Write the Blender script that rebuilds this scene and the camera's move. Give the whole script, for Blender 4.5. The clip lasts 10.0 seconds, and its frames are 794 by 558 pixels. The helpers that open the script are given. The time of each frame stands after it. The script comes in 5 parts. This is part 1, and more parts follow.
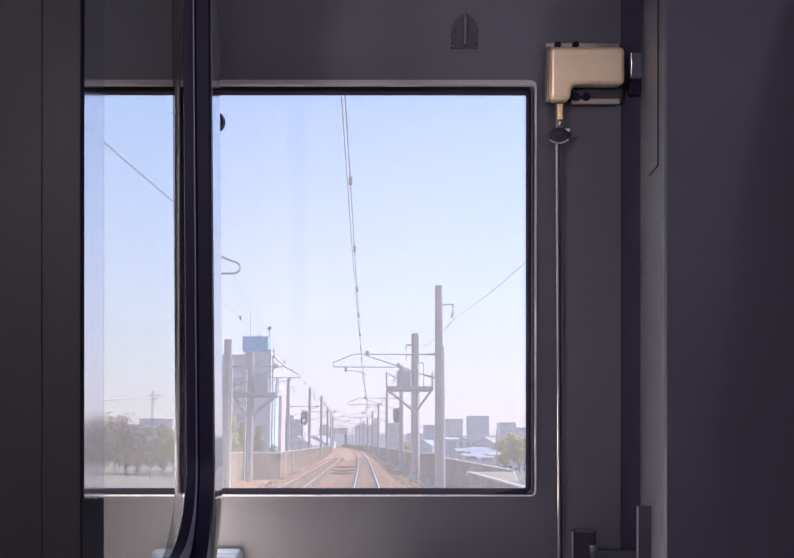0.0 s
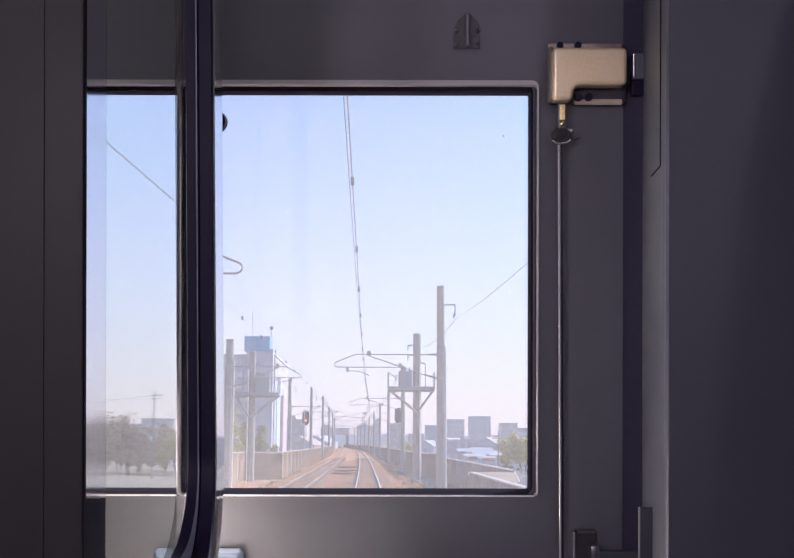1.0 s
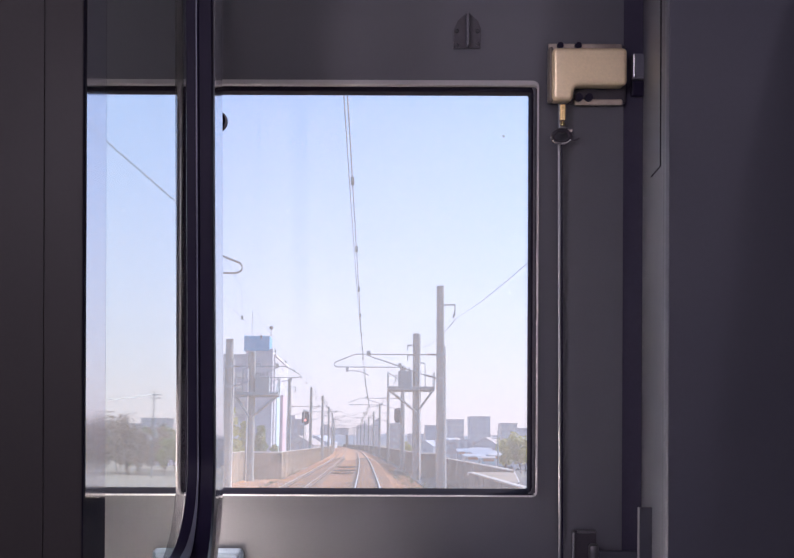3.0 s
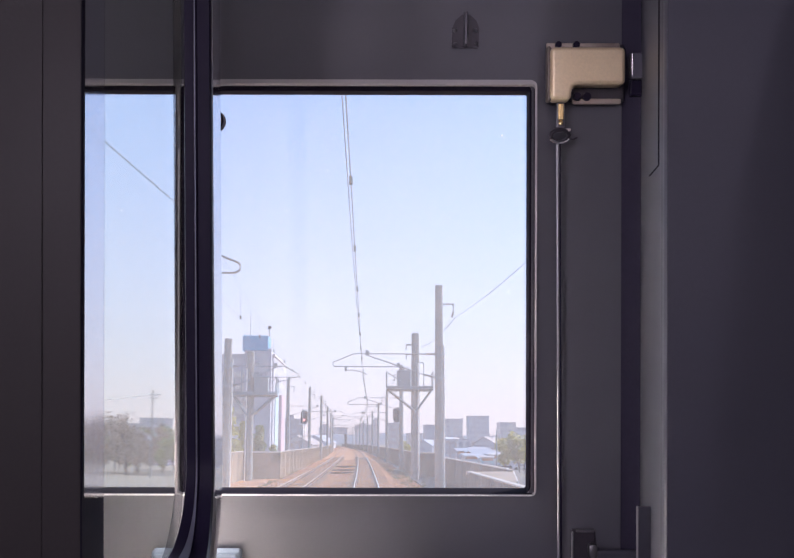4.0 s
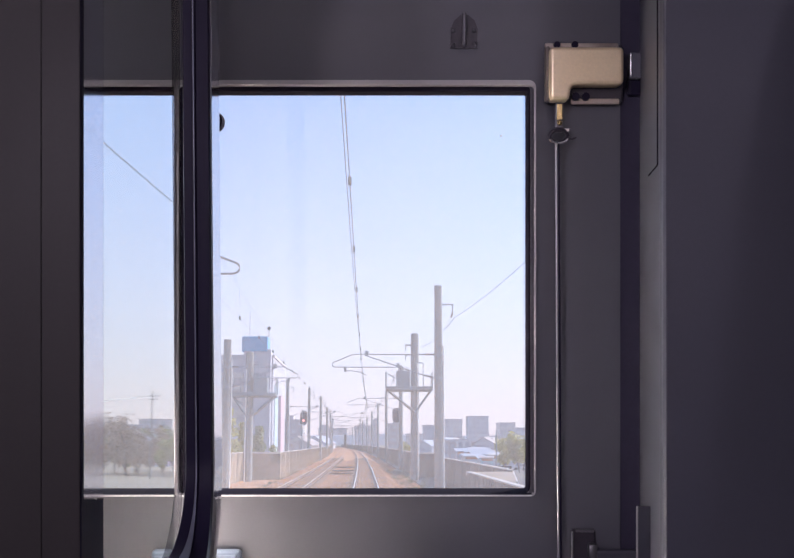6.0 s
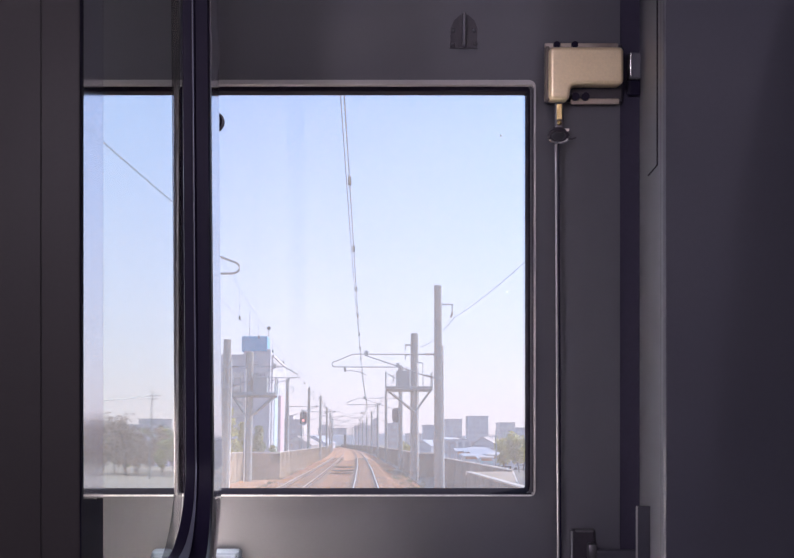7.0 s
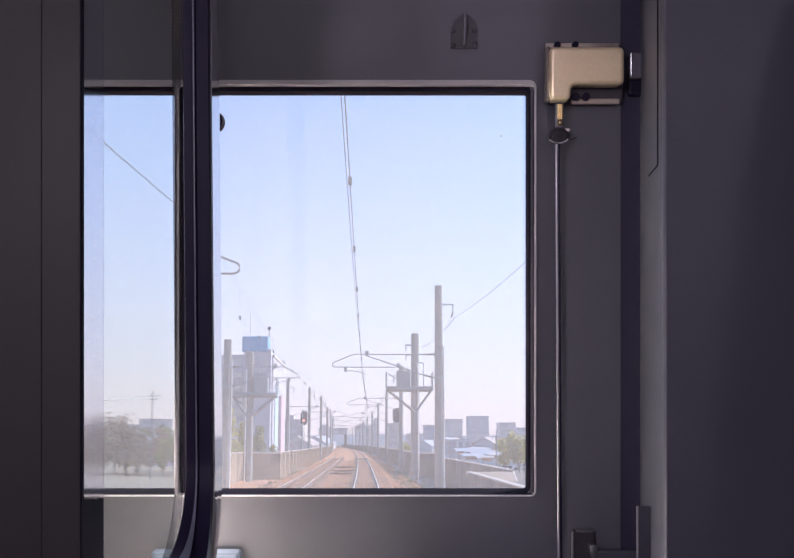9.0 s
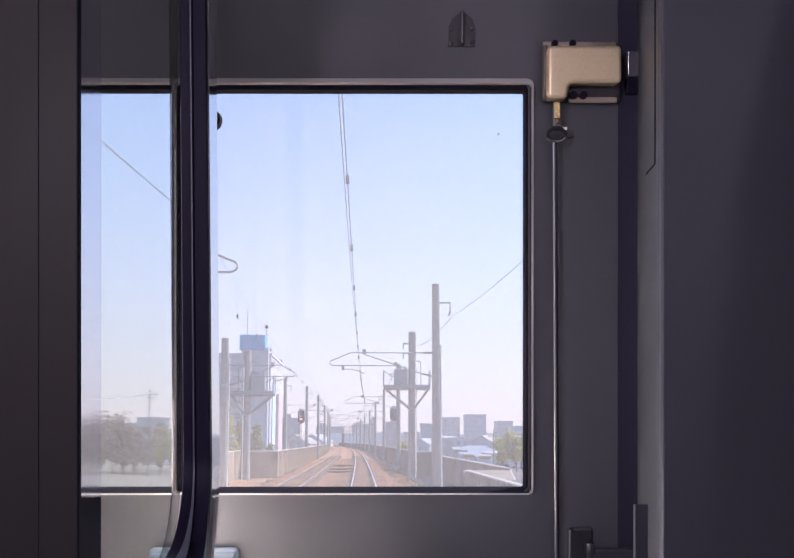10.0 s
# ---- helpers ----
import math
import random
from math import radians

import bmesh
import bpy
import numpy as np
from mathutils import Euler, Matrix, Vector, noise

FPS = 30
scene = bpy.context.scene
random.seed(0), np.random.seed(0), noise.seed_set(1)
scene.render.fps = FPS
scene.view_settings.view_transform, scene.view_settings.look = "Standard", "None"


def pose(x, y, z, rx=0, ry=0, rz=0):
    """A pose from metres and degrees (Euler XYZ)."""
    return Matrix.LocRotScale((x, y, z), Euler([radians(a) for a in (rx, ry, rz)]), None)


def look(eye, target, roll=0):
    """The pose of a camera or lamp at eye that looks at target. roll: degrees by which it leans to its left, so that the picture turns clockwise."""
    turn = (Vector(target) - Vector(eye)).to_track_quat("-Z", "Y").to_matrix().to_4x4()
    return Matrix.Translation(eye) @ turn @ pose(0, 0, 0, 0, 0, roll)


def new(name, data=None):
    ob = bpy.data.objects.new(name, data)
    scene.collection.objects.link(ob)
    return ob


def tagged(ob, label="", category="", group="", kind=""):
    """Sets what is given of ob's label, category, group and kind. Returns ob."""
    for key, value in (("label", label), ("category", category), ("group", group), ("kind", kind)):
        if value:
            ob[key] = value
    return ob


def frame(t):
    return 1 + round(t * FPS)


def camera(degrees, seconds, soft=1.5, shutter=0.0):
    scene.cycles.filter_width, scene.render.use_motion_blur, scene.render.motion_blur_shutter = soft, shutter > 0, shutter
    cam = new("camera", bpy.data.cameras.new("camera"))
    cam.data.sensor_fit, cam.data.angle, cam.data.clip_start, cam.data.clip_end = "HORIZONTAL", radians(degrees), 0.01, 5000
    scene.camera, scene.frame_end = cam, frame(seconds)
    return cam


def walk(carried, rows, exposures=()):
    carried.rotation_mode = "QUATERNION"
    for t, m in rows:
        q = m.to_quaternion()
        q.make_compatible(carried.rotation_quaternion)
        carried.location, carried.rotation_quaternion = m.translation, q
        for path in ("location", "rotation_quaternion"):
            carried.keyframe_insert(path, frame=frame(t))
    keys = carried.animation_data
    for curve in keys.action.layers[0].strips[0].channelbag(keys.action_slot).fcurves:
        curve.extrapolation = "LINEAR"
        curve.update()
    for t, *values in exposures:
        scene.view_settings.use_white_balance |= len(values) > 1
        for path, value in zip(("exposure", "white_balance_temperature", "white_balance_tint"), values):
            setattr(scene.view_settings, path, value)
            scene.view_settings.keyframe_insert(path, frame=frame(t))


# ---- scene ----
# ---- camera and its walk ----
# World: z = 0 is the top of the rails, y runs back along the line, the car stands on the right-hand track.
EYE = 2.0
cam = camera(41.0, 10.0, soft=1.45)
BASE = pose(0, 0, EYE, 98.7831, 0, -1.4848)
SWAY = [
    (0, -0.004, 0.002, 0.025),
    (0.5, 0.012, 0.066, 0.128),
    (1, 0.006, 0.105, 0.130),
    (1.5, -0.089, -0.204, -0.280),
    (2, 0.003, 0.042, 0.011),
    (2.5, 0.008, 0.101, 0.235),
    (4, -0.023, 0.016, 0.141),
    (4.5, -0.036, -0.077, -0.031),
    (5, 0.000, 0.000, 0.000),
    (5.5, 0.001, -0.022, -0.016),
    (7, -0.006, -0.041, 0.008),
    (7.5, -0.025, -0.005, 0.017),
    (8, -0.019, -0.010, 0.002),
    (8.5, 0.003, 0.006, -0.014),
    (9, 0.000, -0.014, 0.005),
    (9.5, -0.043, -0.167, 0.011),
    (10, -0.083, -0.155, 0.014),
]
walk(cam, [(t, BASE @ pose(0, 0, 0, a, b, c)) for t, a, b, c in SWAY], exposures=[(0, 0.65, 6330, 18), (10, 0.65, 6330, 18)])

# ---- world and sun ----
world = bpy.data.worlds.new("sky")
scene.world = world
world.use_nodes = True
wn = world.node_tree.nodes
sky = wn.new("ShaderNodeTexSky")
sky.sky_type = "NISHITA"
sky.sun_disc = False
SUN_TO = Vector((0.74, 0.45, 0.55)).normalized()
sky.sun_elevation = math.asin(SUN_TO.z)
sky.sun_rotation = math.atan2(SUN_TO.x, SUN_TO.y)
sky.air_density, sky.dust_density, sky.ozone_density = 1.0, 0.8, 4.0
wn["Background"].inputs["Strength"].default_value = 0.125
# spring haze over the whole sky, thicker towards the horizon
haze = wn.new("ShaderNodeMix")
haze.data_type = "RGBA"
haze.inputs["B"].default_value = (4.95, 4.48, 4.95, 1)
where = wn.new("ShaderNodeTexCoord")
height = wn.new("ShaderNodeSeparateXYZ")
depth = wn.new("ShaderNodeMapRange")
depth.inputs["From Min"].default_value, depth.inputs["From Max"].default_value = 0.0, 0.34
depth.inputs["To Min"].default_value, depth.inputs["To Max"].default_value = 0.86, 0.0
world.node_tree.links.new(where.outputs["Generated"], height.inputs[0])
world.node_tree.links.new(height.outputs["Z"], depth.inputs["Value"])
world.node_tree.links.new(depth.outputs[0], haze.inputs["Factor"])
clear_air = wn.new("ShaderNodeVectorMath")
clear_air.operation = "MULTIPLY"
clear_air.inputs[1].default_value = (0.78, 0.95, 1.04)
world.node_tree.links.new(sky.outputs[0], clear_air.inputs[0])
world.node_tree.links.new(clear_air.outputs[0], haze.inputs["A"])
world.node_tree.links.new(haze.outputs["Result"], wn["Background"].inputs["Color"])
sun_data = bpy.data.lights.new("sun", "SUN")
sun_data.energy, sun_data.angle, sun_data.color = 3.5, radians(0.5), (1.0, 0.95, 0.89)
sun_lamp = new("sun", sun_data)
sun_lamp.matrix_basis = look(SUN_TO * 100, (0, 0, 0))

# The car is turned a little against the line, and its end wall is raked.
CAR = pose(0, 0, EYE, 0, 0, -1.4848)
END = CAR @ pose(0, 0, 0, 8.7831, 0, 0)


# added lamps for daylight from unseen openings, behind the camera and beside the cab
def added_light(eye, target, sy, sz, power, tone, base=CAR):
    data = bpy.data.lights.new("added_fill_lamp", "AREA")
    data.shape, data.size, data.size_y, data.energy, data.color = "RECTANGLE", sy, sz, power, tone
    ob = new("added_fill_lamp", data)
    ob.matrix_basis = base @ look(eye, target)


added_light((-0.84, 1.50, 0.04), (-0.97, 0.75, -0.50), 0.8, 0.58, 88.0, (1.0, 0.92, 0.82), END)
added_light((-1.36, -2.2, 0.25), (0, -2.2, 0.25), 1.4, 0.7, 39.5, (0.94, 0.855, 1.01))
added_light((1.36, -2.1, 0.42), (0, -2.1, 0.42), 1.4, 0.7, 13.5, (0.90, 0.84, 1.02))


# ---- materials ----
def mat(name, base, rough=0.6, metal=0.0, spread=0.12, size=3.0, fine=60.0, bump=0.15, spec=0.5, second=None, stain=0.0, pieces=False):
    """A surface with slow and fine variation, fine relief and, where asked, stains in a second colour."""
    m = bpy.data.materials.new(name)
    m.use_nodes = True
    nt = m.node_tree
    n, ln = nt.nodes, nt.links
    b = n["Principled BSDF"]
    co = n.new("ShaderNodeTexCoord")
    slow = n.new("ShaderNodeTexNoise")
    slow.inputs["Scale"].default_value, slow.inputs["Detail"].default_value = size, 5
    quick = n.new("ShaderNodeTexNoise")
    quick.inputs["Scale"].default_value, quick.inputs["Detail"].default_value = fine, 3
    chance = n.new("ShaderNodeNewGeometry").outputs["Random Per Island"] if pieces else n.new("ShaderNodeObjectInfo").outputs["Random"]
    ln.new(co.outputs["Object"], slow.inputs["Vector"])
    ln.new(co.outputs["Object"], quick.inputs["Vector"])
    total = n.new("ShaderNodeMath")
    total.operation = "ADD"
    ln.new(slow.outputs["Fac"], total.inputs[0])
    ln.new(quick.outputs["Fac"], total.inputs[1])
    more = n.new("ShaderNodeMath")
    more.operation = "MULTIPLY_ADD"
    more.inputs[1].default_value = 0.6
    ln.new(chance, more.inputs[0])
    ln.new(total.outputs[0], more.inputs[2])
    span = n.new("ShaderNodeMapRange")
    span.inputs["From Min"].default_value, span.inputs["From Max"].default_value = 0.7, 1.9
    span.inputs["To Min"].default_value, span.inputs["To Max"].default_value = 1 - spread, 1 + spread
    ln.new(more.outputs[0], span.inputs["Value"])
    tint = n.new("ShaderNodeVectorMath")
    tint.operation = "SCALE"
    tint.inputs[0].default_value = base[:3]
    ln.new(span.outputs[0], tint.inputs["Scale"])
    colour = tint.outputs[0]
    if second:
        mask = n.new("ShaderNodeTexNoise")
        mask.inputs["Scale"].default_value, mask.inputs["Detail"].default_value = size * 0.6, 8
        ln.new(co.outputs["Object"], mask.inputs["Vector"])
        ramp = n.new("ShaderNodeMapRange")
        ramp.inputs["From Min"].default_value, ramp.inputs["From Max"].default_value = 0.62 - stain * 0.3, 0.72 - stain * 0.2
        ln.new(mask.outputs["Fac"], ramp.inputs["Value"])
        mix = n.new("ShaderNodeMix")
        mix.data_type = "RGBA"
        ln.new(ramp.outputs[0], mix.inputs["Factor"])
        ln.new(colour, mix.inputs["A"])
        mix.inputs["B"].default_value = (*second[:3], 1)
        colour = mix.outputs["Result"]
    ln.new(colour, b.inputs["Base Color"])
    b.inputs["Metallic"].default_value = metal
    b.inputs["Specular IOR Level"].default_value = spec
    rr = n.new("ShaderNodeMapRange")
    rr.inputs["To Min"].default_value, rr.inputs["To Max"].default_value = max(0.0, rough - 0.3 * rough), min(1.0, rough + 0.3 * rough)
    ln.new(slow.outputs["Fac"], rr.inputs["Value"])
    ln.new(rr.outputs[0], b.inputs["Roughness"])
    if bump:
        bp = n.new("ShaderNodeBump")
        bp.inputs["Strength"].default_value, bp.inputs["Distance"].default_value = bump, 0.02 if fine < 40 else 0.002
        ln.new(quick.outputs["Fac"], bp.inputs["Height"])
        ln.new(bp.outputs[0], b.inputs["Normal"])
    return m


def lamp_mat(name, colour, power):
    m = bpy.data.materials.new(name)
    m.use_nodes = True
    b = m.node_tree.nodes["Principled BSDF"]
    b.inputs["Emission Color"].default_value, b.inputs["Emission Strength"].default_value = (*colour, 1), power
    return m


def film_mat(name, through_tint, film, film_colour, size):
    """Clear sheet with a thin scattering film: dust, and a stand-in for haze."""
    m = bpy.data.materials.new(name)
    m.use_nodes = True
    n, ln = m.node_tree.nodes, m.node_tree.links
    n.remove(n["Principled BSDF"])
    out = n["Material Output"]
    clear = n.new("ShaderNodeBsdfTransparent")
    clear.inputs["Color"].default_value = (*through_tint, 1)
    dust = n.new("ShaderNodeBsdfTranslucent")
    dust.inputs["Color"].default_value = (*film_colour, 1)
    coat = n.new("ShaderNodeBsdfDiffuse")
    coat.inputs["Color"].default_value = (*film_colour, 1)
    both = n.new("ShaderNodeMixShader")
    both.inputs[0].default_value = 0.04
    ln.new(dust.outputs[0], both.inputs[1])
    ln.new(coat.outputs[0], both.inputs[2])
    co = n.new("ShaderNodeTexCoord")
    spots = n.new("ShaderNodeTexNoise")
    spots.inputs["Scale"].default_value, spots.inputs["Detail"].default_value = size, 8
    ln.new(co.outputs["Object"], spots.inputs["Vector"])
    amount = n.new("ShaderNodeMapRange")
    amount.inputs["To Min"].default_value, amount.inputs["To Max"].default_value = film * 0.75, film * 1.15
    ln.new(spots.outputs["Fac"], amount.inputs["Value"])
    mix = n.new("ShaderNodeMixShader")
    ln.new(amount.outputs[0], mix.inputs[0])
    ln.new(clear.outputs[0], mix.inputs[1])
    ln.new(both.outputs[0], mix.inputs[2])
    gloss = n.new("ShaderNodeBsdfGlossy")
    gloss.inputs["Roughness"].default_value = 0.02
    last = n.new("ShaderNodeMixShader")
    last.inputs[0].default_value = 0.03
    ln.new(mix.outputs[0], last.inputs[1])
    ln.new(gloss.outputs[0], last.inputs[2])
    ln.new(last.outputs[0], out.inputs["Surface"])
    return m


M_DOOR = mat("grey_door_paint", (0.0985, 0.0985, 0.1155), 0.34, 0, 0.05, 4, 240, 0.05)
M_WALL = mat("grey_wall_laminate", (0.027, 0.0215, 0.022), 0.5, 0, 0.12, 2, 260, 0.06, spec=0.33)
M_PILLAR = mat("pale_grey_pillar_laminate", (0.131, 0.131, 0.156), 0.5, 0, 0.05, 3, 260, 0.05)
M_PANEL = mat("dark_grey_panel", (0.0495, 0.0495, 0.0685), 0.5, 0, 0.08, 3, 200, 0.06)
M_DESK = mat("pale_grey_bounce_laminate", (0.75, 0.73, 0.70), 0.5, 0, 0.05, 4, 200, 0.05)
M_CREAM = mat("cream_laminate", (0.72, 0.65, 0.55), 0.5, 0, 0.05, 3, 200, 0.05)
M_CEIL = mat("white_ceiling_paint", (0.7, 0.7, 0.7), 0.6, 0, 0.04, 3, 120, 0.05)
M_FLOOR = mat("grey_vinyl_floor", (0.22, 0.22, 0.23), 0.6, 0, 0.1, 6, 200, 0.1)
M_TRIM = mat("satin_aluminium_trim", (0.38, 0.365, 0.365), 0.45, 0.25, 0.05, 8, 300, 0.05)
M_SILLGLINT = mat("white_sill_highlight", (0.80, 0.78, 0.77), 0.35, 0, 0.05, 8, 300, 0.03)
M_GASKET = mat("black_rubber_gasket", (0.016, 0.0135, 0.023), 0.9, 0, 0.15, 8, 200, 0.1, spec=0.06)
M_RECESS = mat("dark_purple_grey_recess", (0.046, 0.041, 0.068), 0.7, 0, 0.1, 6, 200, 0.05, spec=0.2)
M_BLACK = mat("black_glossy_lacquer", (0.015, 0.012, 0.028), 0.3, 0, 0.1, 4, 120, 0.02, spec=0.08)
M_STEEL = mat("worn_cast_aluminium", (1.0, 0.81, 0.52), 0.33, 0.35, 0.1, 14, 300, 0.12, second=(0.62, 0.50, 0.36), stain=0.12)
M_LIP = mat("dull_cast_lip", (0.50, 0.42, 0.35), 0.4, 0.1, 0.12, 20, 300, 0.12, second=(0.25, 0.2, 0.17), stain=0.2)
M_FLANKSHADE = mat("shaded_cast_flank", (0.19, 0.155, 0.13), 0.4, 0.1, 0.2, 20, 300, 0.12, second=(0.10, 0.08, 0.07), stain=0.3)
M_CHROME = mat("polished_steel", (0.75, 0.74, 0.74), 0.16, 1.0, 0.05, 10, 200, 0.03)
M_ROD = mat("dull_steel_rod", (0.50, 0.49, 0.50), 0.35, 0.8, 0.05, 10, 200, 0.03)
M_RIBGLINT = mat("grey_rib_highlight", (0.15, 0.16, 0.20), 0.35, 0.3, 0.08, 10, 200, 0.03)
M_BRASS = mat("brass_link", (0.92, 0.70, 0.34), 0.22, 0.9, 0.1, 30, 200, 0.05)
M_DARKSTEEL = mat("dark_steel", (0.16, 0.155, 0.17), 0.35, 0.6, 0.15, 20, 200, 0.1)
M_HINGE = mat("dark_bronze_plate", (0.04, 0.034, 0.046), 0.35, 0.0, 0.2, 30, 200, 0.2)
M_BLUEGREY = mat("blue_grey_plastic", (0.14, 0.175, 0.23), 0.5, 0, 0.08, 10, 200, 0.05)
M_MIRROR = mat("polished_stainless", (0.71, 0.73, 0.70), 0.02, 1.0, 0.02, 6, 200, 0.0)
M_BRUSHED = mat("brushed_stainless", (0.58, 0.58, 0.62), 0.07, 1.0, 0.0, 0.5, 200, 0.0)
# film is dust on the glass plus a veil imitating outdoor haze
M_PANE = film_mat("dusty_haze_veil_glass", (0.95, 0.96, 0.97), 0.14, (0.95, 0.90, 0.87), 3)
M_CLEAR = film_mat("clear_ghost_strip", (0.62, 0.62, 0.63), 0.015, (0.6, 0.6, 0.62), 3)

M_CONC = mat("weathered_concrete", (0.245, 0.22, 0.195), 0.85, 0, 0.22, 0.8, 8, 0.3, second=(0.15, 0.135, 0.12), stain=0.4)
M_POLE = mat("spun_concrete_pole", (0.31, 0.325, 0.32), 0.8, 0, 0.1, 1.5, 30, 0.2, second=(0.17, 0.165, 0.165), stain=0.1)
M_PARAL = mat("tan_parapet_concrete", (0.40, 0.315, 0.23), 0.85, 0, 0.12, 0.7, 16, 0.3, second=(0.2, 0.155, 0.11), stain=0.2)
M_BALLAST = mat("rust_brown_ballast", (0.54, 0.265, 0.125), 0.95, 0, 0.5, 0.9, 5, 1.0, second=(0.32, 0.18, 0.10), stain=0.35)
M_STONE = mat("rust_brown_ballast_stone", (0.60, 0.295, 0.14), 0.95, 0, 0.7, 0.6, 3, 0.0, second=(0.36, 0.21, 0.13), stain=0.3, pieces=True)
M_SLEEPER = mat("concrete_sleeper", (0.38, 0.26, 0.17), 0.9, 0, 0.2, 2, 20, 0.3)
M_RAIL = mat("rusty_rail_steel", (0.16, 0.085, 0.055), 0.7, 0.3, 0.2, 6, 80, 0.2)
M_RAILDULL = mat("dull_rail_head", (0.58, 0.43, 0.33), 0.55, 0.25, 0.1, 6, 60, 0.03)
M_RAILTOP = mat("polished_rail_head", (0.92, 0.80, 0.70), 0.35, 0.85, 0.1, 6, 60, 0.03)
M_GALV = mat("galvanised_steel", (0.35, 0.40, 0.42), 0.5, 0.3, 0.1, 8, 80, 0.1)
M_WIRE = mat("weathered_copper_wire", (0.05, 0.10, 0.115), 0.5, 0.5, 0.1, 8, 60, 0.0)
M_PORCELAIN = mat("grey_porcelain", (0.25, 0.24, 0.25), 0.3, 0, 0.1, 8, 60, 0.0)
M_GROUND = mat("dry_spring_ground", (0.27, 0.24, 0.18), 0.95, 0, 0.25, 0.02, 0.9, 0.4, second=(0.13, 0.14, 0.06), stain=0.35)
M_ROAD = mat("grey_asphalt", (0.16, 0.155, 0.15), 0.9, 0, 0.15, 0.2, 6, 0.2)
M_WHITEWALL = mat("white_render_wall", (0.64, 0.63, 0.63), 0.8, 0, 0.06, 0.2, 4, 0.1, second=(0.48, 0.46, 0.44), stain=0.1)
# town walls, windows and roofing: distance haze is put into the paled base colours
M_TANWALL = mat("haze_paled_tan_wall", (0.66, 0.62, 0.61), 0.7, 0, 0.08, 0.2, 5, 0.1)
M_GREYWALL = mat("haze_paled_grey_wall", (0.66, 0.67, 0.72), 0.8, 0, 0.08, 0.2, 5, 0.1)
M_DARKWALL = mat("haze_paled_brown_wall", (0.54, 0.49, 0.48), 0.7, 0, 0.1, 0.2, 5, 0.1)
M_WINDOW = mat("haze_paled_window_glass", (0.54, 0.55, 0.60), 0.55, 0, 0.3, 0.5, 4, 0.0)
M_ROOF = mat("haze_paled_grey_roofing", (0.56, 0.56, 0.60), 0.8, 0, 0.1, 0.3, 4, 0.2)
M_APART = mat("haze_paled_lavender_wall", (0.55, 0.56, 0.62), 0.7, 0, 0.08, 0.2, 4, 0.1, second=(0.30, 0.30, 0.34), stain=0.1)
M_BLUE = mat("blue_painted_sign", (0.10, 0.40, 0.72), 0.6, 0, 0.12, 0.4, 4, 0.05)
M_PINK = mat("pink_painted_panel", (0.62, 0.44, 0.49), 0.6, 0, 0.08, 0.4, 4, 0.05)
M_AQUA = mat("aqua_painted_panel", (0.48, 0.62, 0.70), 0.6, 0, 0.08, 0.4, 4, 0.05)
M_BARK = mat("grey_brown_bark", (0.13, 0.10, 0.08), 0.95, 0, 0.25, 3, 20, 0.5)
# brown budding twigs, paled so the colour carries some haze
M_BUD = mat("haze_paled_brown_twig", (0.42, 0.32, 0.25), 0.9, 0, 0.3, 0.8, 9, 0.0)
# distance haze is put into the hills' blue base colour
M_HILL = mat("haze_blue_far_hill", (0.20, 0.23, 0.27), 1.0, 0, 0.1, 0.004, 0.05, 0.0)
M_RED = lamp_mat("red_signal_lamp", (1.0, 0.12, 0.06), 1.2)
M_CARWHITE = mat("white_car_paint", (0.75, 0.75, 0.76), 0.3, 0, 0.04, 1, 5, 0.0)
M_CARDARK = mat("dark_car_paint", (0.06, 0.07, 0.10), 0.3, 0, 0.04, 1, 5, 0.0)
M_TYRE = mat("black_tyre", (0.03, 0.03, 0.03), 0.9, 0, 0.1, 5, 40, 0.1)


def leaf_mat(name, base):
    m = mat(name, base, 0.7, 0, 0.35, 0.8, 9, 0.0)
    n, ln = m.node_tree.nodes, m.node_tree.links
    back = n.new("ShaderNodeBsdfTranslucent")
    back.inputs["Color"].default_value = (base[0] * 1.3, base[1] * 1.3, base[2], 1)
    mix = n.new("ShaderNodeMixShader")
    mix.inputs[0].default_value = 0.5
    ln.new(n["Principled BSDF"].outputs[0], mix.inputs[1])
    ln.new(back.outputs[0], mix.inputs[2])
    ln.new(mix.outputs[0], n["Material Output"].inputs["Surface"])
    return m


M_SPECK = leaf_mat("grey_dried_dirt", (0.6, 0.62, 0.66))
M_LEAF = leaf_mat("fresh_spring_leaf", (0.40, 0.39, 0.17))
M_EVERGREEN = leaf_mat("dull_evergreen_leaf", (0.26, 0.29, 0.16))
M_WEED = leaf_mat("dull_weed", (0.15, 0.14, 0.08))


# ---- mesh helpers ----
def link_mesh(name, bm, material, smooth=False):
    bmesh.ops.recalc_face_normals(bm, faces=bm.faces[:])
    data = bpy.data.meshes.new(name)
    bm.to_mesh(data)
    bm.free()
    data.materials.append(material)
    if smooth:
        for p in data.polygons:
            p.use_smooth = True
        data.set_sharp_from_angle(angle=radians(38))
    return new(name, data)


def part(name, bm, material, parent, label="", smooth=False):
    ob = link_mesh(name, bm, material, smooth)
    ob.parent = parent
    if label:
        ob["label"] = label
    return ob


def root(name, m, label, category, group="", kind=""):
    ob = new(name)
    ob.empty_display_size = 0.1
    ob.matrix_basis = m
    return tagged(ob, label, category, group, kind)


